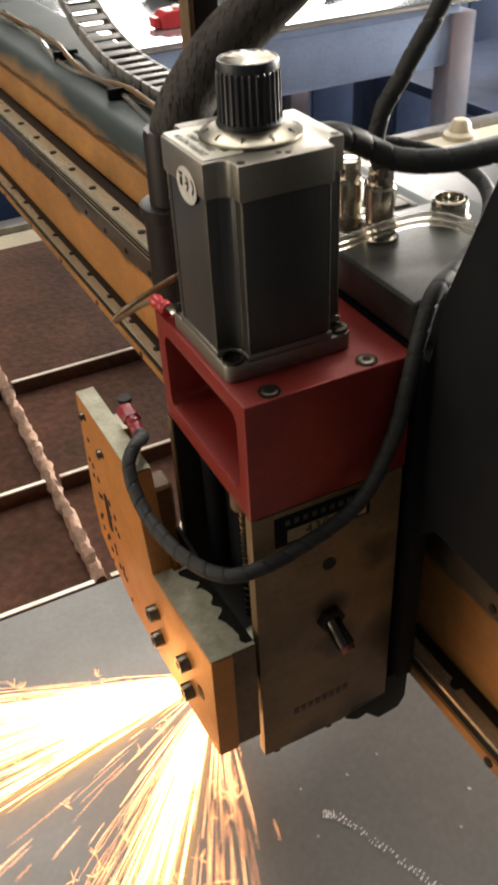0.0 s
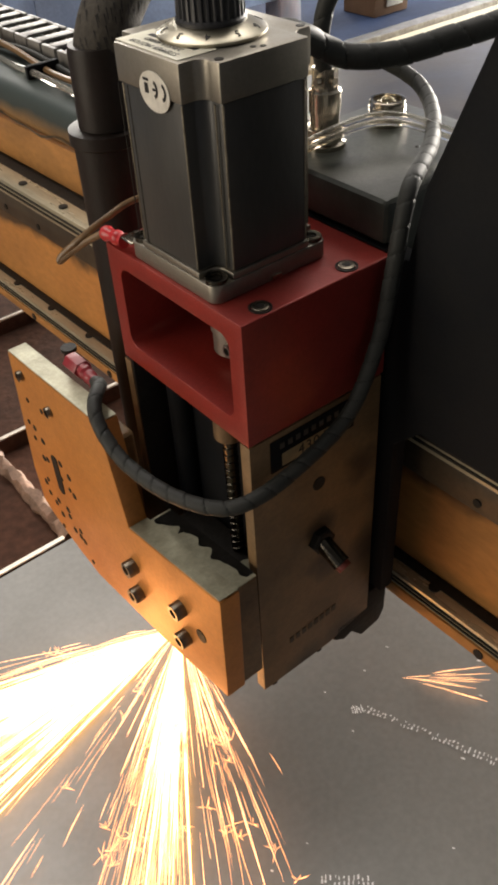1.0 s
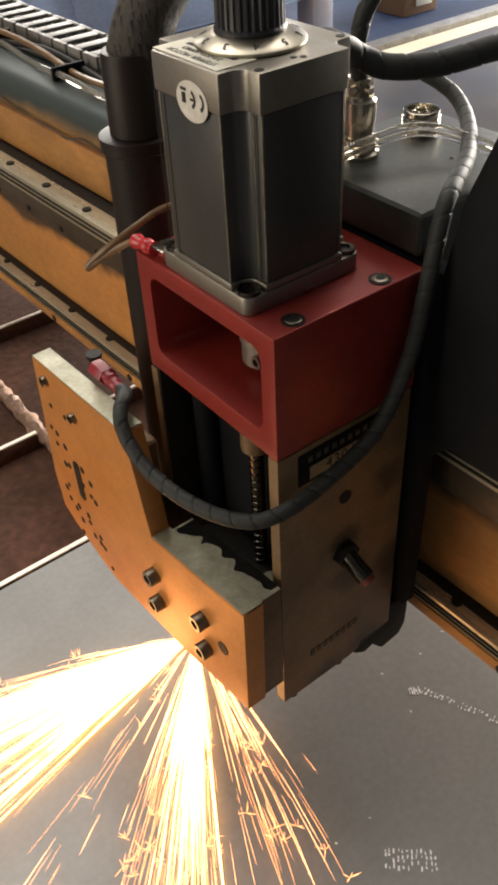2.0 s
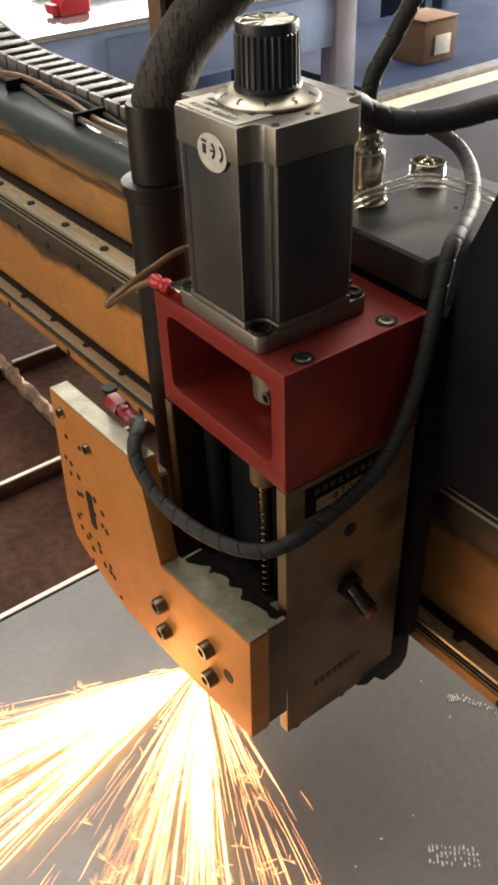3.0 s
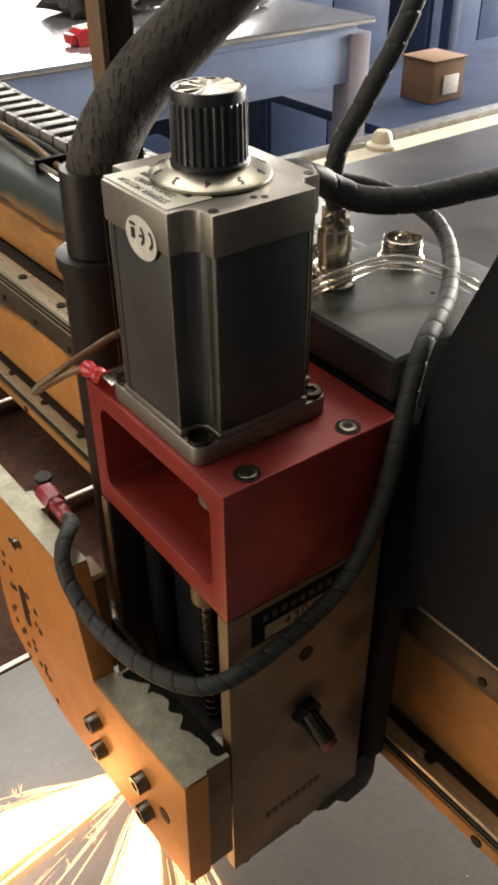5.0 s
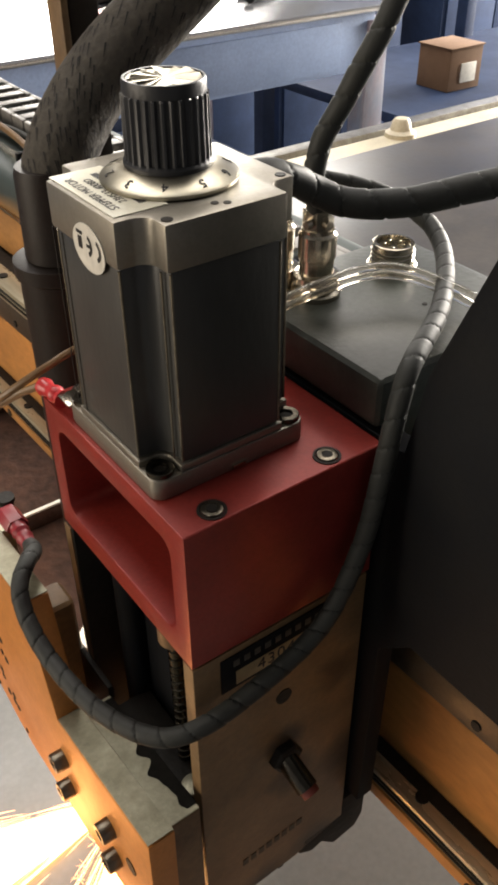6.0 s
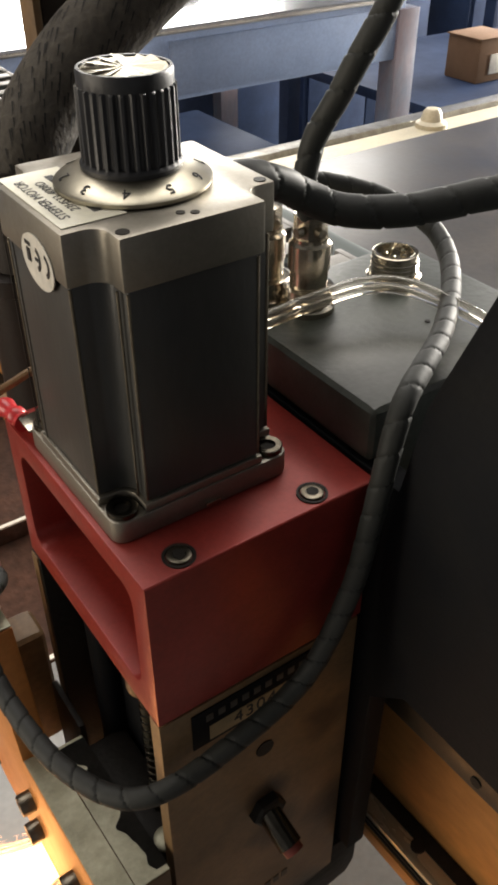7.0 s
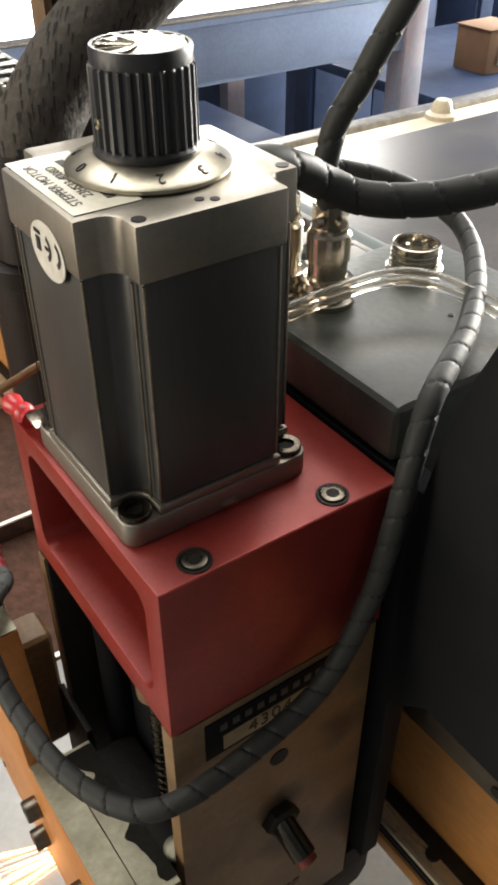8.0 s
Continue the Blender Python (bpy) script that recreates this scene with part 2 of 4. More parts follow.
CONCRETE = mat("workshop_concrete", (0.12, 0.118, 0.115), 0.6, 0.0, (0.075, 0.072, 0.07), 2.0, 0.5, 60, 0.2, 0.15)
WALLM = mat("painted_wall", (0.10, 0.107, 0.125), 0.7, 0.0, (0.075, 0.08, 0.095), 1.5, 0.5, 60, 0.1, 0.1)
CEIL = mat("grey_roof_sheet", (0.10, 0.105, 0.115), 0.6, 0.0, (0.075, 0.08, 0.088), 1.5)
CLEARTUBE = clear("clear_plastic_tube", (0.93, 0.88, 0.78), 0.08)
PIN = mat("contact_pin", (0.75, 0.68, 0.5), 0.2, 1.0)
ARC = glow("plasma_arc", (0.76, 0.80, 1.0), 260)
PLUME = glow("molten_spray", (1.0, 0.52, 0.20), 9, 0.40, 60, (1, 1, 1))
STREAK = glow("flying_spark", (1.0, 0.40, 0.17), 5.0)
STREAKHOT = glow("hot_spark", (1.0, 0.46, 0.22), 7.5)

# ---- building ----
BASE = {}


def thing(name, base, label, category, group="", kind=""):
    ob = new(name)
    ob.location = base
    ob.empty_display_size = 0.01
    BASE[ob] = Vector(base)
    return tagged(ob, label, category, group, kind)


def root_of(ob):
    while ob.parent:
        ob = ob.parent
    return ob


def part(name, bm, material, parent, label="", smooth=True):
    """Links a bmesh, given in the place's space, as one mesh under a thing or part."""
    shift = BASE[root_of(parent)] + sum((PIVOT.get(p, Vector()) for p in chain_of(parent)), Vector())
    for v in bm.verts:
        v.co -= shift
    me = bpy.data.meshes.new(name)
    bm.normal_update()
    bm.to_mesh(me)
    bm.free()
    if smooth:
        me.polygons.foreach_set("use_smooth", [True] * len(me.polygons))
        me.set_sharp_from_angle(angle=radians(35))
    me.materials.append(material)
    ob = new(name, me)
    ob.parent = parent
    return tagged(ob, label)


PIVOT = {}


def chain_of(ob):
    out = []
    while ob.parent:
        out.append(ob)
        ob = ob.parent
    return out


def solid(name, bm, material, label, category, kind="", group="", smooth=True):
    """A thing that is one mesh, with its origin at the middle of its base."""
    xs, ys, zs = zip(*[v.co for v in bm.verts])
    base = Vector(((min(xs) + max(xs)) / 2, (min(ys) + max(ys)) / 2, min(zs)))
    for v in bm.verts:
        v.co -= base
    me = bpy.data.meshes.new(name)
    bm.to_mesh(me)
    bm.free()
    if smooth:
        me.polygons.foreach_set("use_smooth", [True] * len(me.polygons))
        me.set_sharp_from_angle(angle=radians(35))
    me.materials.append(material)
    ob = new(name, me)
    ob.location = base
    BASE[ob] = base
    return tagged(ob, label, category, group, kind)


def bevelled(bm, width, segments=2, angle=30):
    if width:
        edges = [e for e in bm.edges if len(e.link_faces) == 2 and e.calc_face_angle(0) > radians(angle)]
        bmesh.ops.bevel(bm, geom=edges, offset=width, segments=segments, affect="EDGES", profile=0.6, clamp_overlap=True)
    return bm


def box(x0, x1, y0, y1, z0, z1, bevel=0.001, segments=2):
    bm = bmesh.new()
    m = Matrix.Translation(((x0 + x1) / 2, (y0 + y1) / 2, (z0 + z1) / 2)) @ Matrix.Diagonal((x1 - x0, y1 - y0, z1 - z0, 1))
    bmesh.ops.create_cube(bm, size=1, matrix=m)
    return bevelled(bm, bevel, segments)


def prism(points, axis, a, b, bevel=0.0008, segments=2):
    """A polygon drawn in the plane across an axis, drawn out from a to b along it."""
    bm = bmesh.new()
    order = {"x": lambda p, q, r: (r, p, q), "y": lambda p, q, r: (p, r, q), "z": lambda p, q, r: (p, q, r)}[axis]
    lower = [bm.verts.new(order(p, q, a)) for p, q in points]
    upper = [bm.verts.new(order(p, q, b)) for p, q in points]
    n = len(points)
    bm.faces.new(lower)
    bm.faces.new(upper)
    for i in range(n):
        bm.faces.new((lower[i], lower[(i + 1) % n], upper[(i + 1) % n], upper[i]))
    bmesh.ops.recalc_face_normals(bm, faces=bm.faces)
    return bevelled(bm, bevel, segments, 40)


def lathe(rings, centre, axis="z", n=32):
    """A turned body from (radius, height) rings about an axis through centre."""
    bm = bmesh.new()
    c = Vector(centre)
    turn = {"z": Matrix.Identity(3), "x": Euler((0, radians(90), 0)).to_matrix(), "-x": Euler((0, radians(-90), 0)).to_matrix(),
            "-y": Euler((radians(90), 0, 0)).to_matrix()}[axis]
    loops = []
    for r, h in rings:
        loops.append([bm.verts.new(c + turn @ Vector((r * math.cos(2 * math.pi * i / n), r * math.sin(2 * math.pi * i / n), h))) for i in range(n)])
    for a, b in zip(loops, loops[1:]):
        for i in range(n):
            bm.faces.new((a[i], a[(i + 1) % n], b[(i + 1) % n], b[i]))
    for loop in (loops[0], loops[-1]):
        bm.faces.new(loop)
    bmesh.ops.recalc_face_normals(bm, faces=bm.faces)
    return bm


def smooth_path(points, steps=10):
    """Catmull-Rom through the points."""
    p = [Vector(q) for q in points]
    p = [p[0] * 2 - p[1]] + p + [p[-1] * 2 - p[-2]]
    out = []
    for i in range(1, len(p) - 2):
        for s in range(steps):
            t = s / steps
            a, b, c, d = p[i - 1], p[i], p[i + 1], p[i + 2]
            out.append(0.5 * (2 * b + (c - a) * t + (2 * a - 5 * b + 4 * c - d) * t * t + (3 * b - a - 3 * c + d) * t ** 3))
    out.append(p[-2])
    return out


def tube(points, radius, n=14, steps=10, spiral=0.0, depth=0.10, every=None, taper=None):
    """A cable swept along a smooth path. spiral: the pitch of a wrap whose edges stand proud."""
    path = smooth_path(points, steps)
    if every or spiral:
        step = every or spiral / 15
        dense = [path[0]]
        for q in path[1:]:
            d = (q - dense[-1]).length
            while d > step:
                dense.append(dense[-1] + (q - dense[-1]) * (step / d))
                d = (q - dense[-1]).length
        path = dense
    bm = bmesh.new()
    up = Vector((0.13, 0.29, 0.95)).normalized()
    s, loops = 0.0, []
    for i, q in enumerate(path):
        way = (path[min(i + 1, len(path) - 1)] - path[max(i - 1, 0)]).normalized()
        side = way.cross(up)
        if side.length < 1e-3:
            side = way.cross(Vector((1, 0, 0)))
        side.normalize()
        up = side.cross(way).normalized()
        if i:
            s += (q - path[i - 1]).length
        ring = []
        for k in range(n):
            a = 2 * math.pi * k / n
            r = radius * (taper(i / (len(path) - 1)) if taper else 1)
            if spiral:
                turn = (s / spiral + k / n) % 1.0
                r *= 1 + depth * (0.35 * turn - (1.0 if turn < 0.075 else 0.0))
            ring.append(bm.verts.new(q + (side * math.cos(a) + up * math.sin(a)) * r))
        loops.append(ring)
    for a, b in zip(loops, loops[1:]):
        for k in range(n):
            bm.faces.new((a[k], a[(k + 1) % n], b[(k + 1) % n], b[k]))
    bm.faces.new(loops[0])
    bm.faces.new(loops[-1])
    bmesh.ops.recalc_face_normals(bm, faces=bm.faces)
    return bm


def text(body, size, m, depth=0.0002, spacing=1.0):
    """Lettering as a mesh, at the pose m."""
    cu = bpy.data.curves.new("lettering", "FONT")
    cu.body, cu.size, cu.extrude, cu.align_x, cu.align_y, cu.space_character = body, size, depth, "CENTER", "CENTER", spacing
    ob = new("lettering", cu)
    bpy.context.view_layer.update()
    me = bpy.data.meshes.new_from_object(ob.evaluated_get(bpy.context.evaluated_depsgraph_get()))
    bpy.data.objects.remove(ob)
    bpy.data.curves.remove(cu)
    bm = bmesh.new()
    bm.from_mesh(me)
    bpy.data.meshes.remove(me)
    bm.transform(m)
    return bm


def joined(*parts):
    out = bmesh.new()
    for bm in parts:
        me = bpy.data.meshes.new("joined")
        bm.to_mesh(me)
        bm.free()
        out.from_mesh(me)
        bpy.data.meshes.remove(me)
    return out


def socket_screw(name, centre, axis, radius, height, parent, material=None, label=""):
    """A cap screw with a hexagon socket; the socket floor is a part of its own."""
    head = part(name, lathe([(radius, 0), (radius, height * 0.85), (radius * 0.93, height), (radius * 0.55, height), (radius * 0.5, height * 0.4)], centre, axis, 24),
                material or STEEL, parent, label)
    part("hex_socket", lathe([(radius * 0.52, height * 0.40), (radius * 0.52, height * 0.45)], centre, axis, 6), GREASESHADE, head)
    return head


RIDERS = []


def rides(ob):
    """Marks a thing that the gantry carries."""
    RIDERS.append(ob)
    return ob


def rounded(x0, x1, y0, y1, r, n=5):
    out = []
    for cx, cy, a0 in ((x1 - r, y1 - r, 0), (x0 + r, y1 - r, 90), (x0 + r, y0 + r, 180), (x1 - r, y0 + r, 270)):
        for i in range(n + 1):
            a = radians(a0 + 90 * i / n)
            out.append((cx + r * math.cos(a), cy + r * math.sin(a)))
    return out


def ring_prism(outer, inner, axis, a, b, bevel=0.0006):
    """A frame: two loops of as many corners, joined and drawn out."""
    bm = bmesh.new()
    order = {"x": lambda p, q, r: (r, p, q), "z": lambda p, q, r: (p, q, r)}[axis]
    rows = [[bm.verts.new(order(p, q, h)) for p, q in loop] for loop, h in ((outer, a), (outer, b), (inner, b), (inner, a))]
    n = len(outer)
    for r0, r1 in zip(rows, rows[1:] + rows[:1]):
        for i in range(n):
            bm.faces.new((r0[i], r0[(i + 1) % n], r1[(i + 1) % n], r1[i]))
    bmesh.ops.recalc_face_normals(bm, faces=bm.faces)
    return bevelled(bm, bevel, 2, 50)


# ---- the hall ----
def hall():
    solid("floor", box(-4.2, 6.2, -4.2, 6.2, -0.2, 0.0, 0), CONCRETE, "worn grey concrete workshop floor", "floor", "structure")
    roof = joined(box(-4.2, 6.2, -4.2, 0.30, 4.2, 4.3, 0), box(-4.2, 6.2, 3.60, 6.2, 4.2, 4.3, 0), box(-4.2, -1.05, 0.30, 3.60, 4.2, 4.3, 0), box(3.05, 6.2, 0.30, 3.60, 4.2, 4.3, 0))
    solid("ceiling", roof, CEIL, "grey sheet metal roof with a long skylight", "ceiling", "structure")
    solid("wall_south", box(-4.2, 6.2, -4.2, -4.0, 0, 4.2, 0), WALLM, "plain painted workshop wall", "wall", "structure")
    east = thing("wall_east", (6.1, 0, 0), "painted workshop wall with a wide bright opening", "wall", kind="structure")
    for y0, y1, z0, z1 in ((-4.0, 0.1, 0, 4.2), (2.9, 6.0, 0, 4.2), (0.1, 2.9, 0, 0.85), (0.1, 2.9, 2.65, 4.2)):
        part("wall_panel", box(6.0, 6.2, y0, y1, z0, z1, 0), WALLM, east)
    north = thing("wall_north", (1, 6.1, 0), "painted workshop wall with a wide bright window", "wall", kind="structure")
    for x0, x1, z0, z1 in ((-4.2, 6.2, 0, 1.25), (-4.2, 6.2, 3.55, 4.2), (-4.2, 1.65, 1.25, 3.55), (4.45, 6.2, 1.25, 3.55)):
        part("wall_panel", box(x0, x1, 6.0, 6.2, z0, z1, 0), WALLM, north)
    west = thing("wall_west", (-4.1, 0, 0), "painted workshop wall with an open loading door", "wall", kind="structure")
    for y0, y1, z0, z1 in ((-4.0, 0.0, 0, 4.2), (2.7, 6.0, 0, 4.2), (0.0, 2.7, 3.3, 4.2)):
        part("wall_panel", box(-4.2, -4.0, y0, y1, z0, z1, 0), WALLM, west)
    solid("partition", box(2.9, 5.6, 3.3, 3.4, 0, 2.4, 0.004), NAVY, "dark blue painted steel partition behind the bench", "partition", "structure")


# ---- the cutting table ----
def cutting_table():
    table = thing("cutting_table", (0, 0, 0), "steel cutting table with a rusty slag tray and worn cream rail", "cutting table")
    part("tray", box(-1.3, 1.9, -1.0, 0.97, 0.66, 0.774, 0.002), RUST, table, "rusty slag-covered tray floor")
    part("side_frame", box(-1.4, 2.0, 0.985, 1.08, 0.58, 0.75, 0.006, 3), CREAM, table, "scuffed cream painted side rail")
    part("rail_channel", box(-1.4, 2.0, 1.081, 1.100, 0.58, 0.735, 0.001), BLACK, table, "black gap beside the rail")
    part("track", box(-1.4, 2.0, 1.101, 1.135, 0.58, 0.752, 0.003), STEEL, table, "bare steel track")
    part("near_frame", box(-1.4, 2.0, -1.1, -1.0, 0.58, 0.77, 0.006), CREAM, table)
    for x in (-1.35, 1.95):
        part("end_frame", box(x - 0.05, x + 0.05, -1.0, 0.985, 0.58, 0.77, 0.004), CREAM, table)
        for y in (-1.05, 1.03):
            part("leg", box(x - 0.04, x + 0.04, y - 0.04, y + 0.04, 0, 0.58, 0.004), CREAM, table)
    part("lug", lathe([(0.032, 0), (0.031, 0.008), (0.022, 0.013), (0.018, 0.028), (0.013, 0.034), (0.004, 0.036)], (0.955, 1.055, 0.75), "z", 12), CREAM, table, "squat painted stop on the rail")
    for y in (0.2485, 0.392, 0.575):
        for x0, x1 in ((-1.3, -0.027), (-0.013, 0.32)):
            part("slat", box(x0, x1, y, y + 0.0045, 0.7742, 0.7895, 0.0006), RUST, table, "rusty scorched slat")
            # pale strip puts the light caught by the slat's top into its colour
            part("slat_edge", box(x0, x1, y + 0.0003, y + 0.0042, 0.7896, 0.7912, 0.0004), SLAT, table, "burnt slat edge coloured pale for the light it reflects")
    # added panel, stands in for the dark, reflecting region below the rail
    part("dark_panel", box(0.33, 1.88, 0.262, 0.96, 0.7745, 0.778, 0.001), BLOTCHY, table, "dark blotchy panel added to darken this end of the table")
    # cross bar eaten and crusted by cutting
    bm = bmesh.new()
    n, cols = 130, 9
    prof = [(-0.004, 0.0), (-0.0055, 0.3), (-0.006, 0.6), (-0.0045, 0.9), (-0.001, 1.0), (0.003, 0.97), (0.0045, 0.7), (0.0045, 0.35), (0.004, 0.0)]
    rows = []
    for i in range(n + 1):
        y = 0.255 + 0.72 * i / n
        row = []
        for k, (dx, h) in enumerate(prof):
            q = Vector((0.9 * k, y * 95, 0.3))
            rough = noise.noise(q) + 0.6 * noise.noise(q * 2.7)
            top = 0.789 + 0.005 * noise.noise(Vector((y * 70, 5.1, 0))) + 0.004 * noise.noise(Vector((y * 190, 1.1, 0)))
            row.append(bm.verts.new((-0.020 + dx + 0.0035 * rough, y, 0.774 + (top - 0.774) * h + 0.002 * rough * h)))
        rows.append(row)
    for a, b in zip(rows, rows[1:]):
        for k in range(cols - 1):
            bm.faces.new((a[k], a[k + 1], b[k + 1], b[k]))
    bm.faces.new(rows[0])
    bm.faces.new(rows[-1])
    bmesh.ops.recalc_face_normals(bm, faces=bm.faces)
    part("cross_slat", bm, SLAG, table, "slag-crusted half-eaten cross slat")


def steel_sheet():
    sheet = thing("steel_sheet", (0.1, -0.35, 0.787), "bare grey steel sheet lying on the cutting table", "metal sheet")
    part("plate", box(-1.28, 1.88, -0.98, 0.247, 0.787, 0.79, 0.0006, 1), SHEETM, sheet)
    # rows of short clamp and tool marks
    rnd = random.Random(4)

    def marks(x0, y0, x1, y1, count, across, long, rows):
        bm = bmesh.new()
        d = Vector((x1 - x0, y1 - y0, 0))
        side = Vector((-d.y, d.x, 0)).normalized()
        for i in range(count):
            for j in range(rows):
                c = Vector((x0, y0, 0.7901)) + d * ((i + 0.5 + rnd.uniform(-0.2, 0.2)) / count) + side * ((j - (rows - 1) / 2) * across + rnd.uniform(-0.25, 0.25) * across)
                if rnd.random() < 0.15:
                    continue
                w = d.normalized() * 0.0005 * rnd.uniform(0.5, 1.2) + side * rnd.uniform(-0.0004, 0.0004)
                l = side * long * rnd.uniform(0.4, 1.0)
                vs = [bm.verts.new(c + a * w + b * l + Vector((0, 0, 0.00015))) for a, b in ((-1, -1), (1, -1), (1, 1), (-1, 1))]
                bm.faces.new(vs)
        return bm

    tagged(part("tool_mark", marks(0.042, -0.006, 0.076, -0.085, 34, 0.0026, 0.0012, 2), SCRATCH, sheet, "row of bright tool marks"), kind="stuff")
    tagged(part("tool_mark", marks(0.034, -0.002, 0.041, -0.006, 5, 0.002, 0.0012, 3), SCRATCH, sheet, "patch of bright tool marks"), kind="stuff")
    tagged(part("tool_mark", marks(-0.052, -0.066, -0.030, -0.086, 12, 0.003, 0.0014, 4), SCRATCH, sheet, "patch of faint tool marks"), kind="stuff")
    tagged(part("scratch", marks(-0.2, -0.3, 0.6, 0.2, 40, 0.09, 0.0012, 4), SCRATCH, sheet, "scattered fine scratches"), kind="stuff")


# ---- bench and things behind ----
def bench():
    b = thing("workbench", (0, 1.9, 0), "blue steel workbench with a bright bare metal top", "workbench")
    part("tabletop", box(-2.2, 1.315, 1.465, 2.35, 0.886, 0.90, 0.002), BENCHTOP, b, "shiny bare steel top")
    part("apron", box(-2.2, 1.27, 1.48, 1.50, 0.755, 0.8855, 0.003), BLUE, b, "blue painted apron")
    # navy instead of bench blue puts the shade under the bench into the colour
    part("rear_panel", box(-2.2, 1.27, 2.3, 2.32, 0.05, 0.867, 0.002), NAVY, b)
    part("lower_shelf", box(-2.2, 1.27, 1.55, 2.29, 0.25, 0.28, 0.003), NAVY, b)
    for x in (-2.15, -0.5, 1.275):
        for y in (1.50, 2.28):
            part("leg", box(x - 0.03, x + 0.035, y - 0.028, y + 0.03, 0, 0.866, 0.003), LEGPAINT if x > 1 else BLUE, b, "chipped pale steel leg" if x > 1 else "")
    part("drawer_front", box(0.62, 1.16, 1.472, 1.479, 0.765, 0.872, 0.003), BLUE, b)
    part("crate", box(0.35, 1.0, 1.6, 2.0, 0.281, 0.56, 0.006), NAVY, b)

    can = thing("red_tape_measure", (0.612, 1.61, 0.90), "bright red plastic case lying on the bench", "tool case")
    part("case", prism([(0.582, 0.901), (0.650, 0.901), (0.653, 0.926), (0.640, 0.938), (0.592, 0.934), (0.580, 0.922)], "y", 1.585, 1.635, 0.005, 3), REDPLASTIC, can)
    part("cap", lathe([(0.010, 0), (0.010, 0.003), (0.007, 0.005)], (0.622, 1.605, 0.9365), "z", 16), WHITE, can, "pale round cap")
    part("grip", box(0.566, 0.5795, 1.590, 1.628, 0.904, 0.925, 0.004), REDPLASTIC, can)

    bag = bmesh.new()
    bmesh.ops.create_icosphere(bag, subdivisions=4, radius=1)
    for v in bag.verts:
        k = 1 + 0.32 * noise.noise(v.co * 2.2) + 0.22 * noise.noise(v.co * 5) + 0.10 * noise.noise(v.co * 11)
        v.co = Vector((0.86 + v.co.x * 0.15 * k, 1.95 + v.co.y * 0.12 * k, max(0.902, 0.94 + v.co.z * 0.07 * k)))
    solid("crumpled_jacket", bag, CLOTH, "dark crumpled work cloth heaped on the bench", "cloth")
    tool = thing("cable_tie_gun", (1.12, 1.72, 0.9), "dark hand tool lying on the bench", "tool")
    part("body", tube([(1.03, 1.66, 0.915), (1.10, 1.70, 0.92), (1.20, 1.76, 0.915)], 0.014), BLACK, tool)
    part("handle", tube([(1.06, 1.75, 0.912), (1.12, 1.72, 0.915)], 0.010), CLOTH, tool)


def background():
    rack = thing("storage_rack", (2.4, 1.95, 0), "dark blue steel rack behind the cutting table", "rack")
    for z in (0.12, 0.547):
        part("shelf", box(1.5, 3.4, 1.55, 2.25, z, z + 0.03, 0.003), NAVY, rack)
    for x in (1.5, 2.45, 3.4):
        for y in (1.575, 2.225):
            part("post", box(x - 0.025, x + 0.025, y - 0.025, y + 0.025, 0, 0.5465 if y < 2 else 1.1, 0.003), NAVY, rack)
    crate = thing("cardboard_box", (1.852, 1.751, 0.577), "brown cardboard box with a white label on the rack", "box")
    part("carton", box(1.782, 1.922, 1.681, 1.811, 0.5775, 0.697, 0.004), CARD, crate)
    part("flap", box(1.778, 1.926, 1.677, 1.815, 0.6975, 0.702, 0.001), CARD, crate)
    part("label", box(1.830, 1.895, 1.677, 1.6805, 0.600, 0.655, 0.0005), WHITE, crate, "white paper label")
    rod = thing("steel_rod", (2.1, 1.5, 0.0), "thin pale steel rod leaning by the rack", "rod")
    part("shaft", tube([(2.10, 1.46, 0.0), (2.06, 1.49, 0.5), (1.98, 1.535, 1.0)], 0.006, 8), STEEL, rod)
    cord = thing("white_cord", (2.2, 1.6, 0.53), "thin pale cord rising from the rack", "cord")
    part("cord", tube([(2.16, 1.60, 0.533), (2.18, 1.60, 0.6), (2.27, 1.62, 0.9), (2.26, 1.64, 1.08)], 0.005, 8), WHITE, cord)
    for i, (x, y, w, d, h) in enumerate(((1.6, 2.75, 0.5, 0.4, 0.95), (2.4, 2.85, 0.7, 0.4, 1.05), (3.3, 2.8, 0.7, 0.4, 1.4))):
        c = thing("steel_cabinet", (x, y, 0), "dark blue steel cabinet against the partition", "cabinet", "cabinets at the partition")
        part("body", box(x - w / 2, x + w / 2, y, y + d, 0, h, 0.005), NAVY, c)
        part("door", box(x - w / 2 + 0.02, x - 0.004, y - 0.012, y - 0.001, 0.05, h - 0.04, 0.003), NAVY, c)
        part("door", box(x + 0.004, x + w / 2 - 0.02, y - 0.012, y - 0.001, 0.05, h - 0.04, 0.003), NAVY, c)


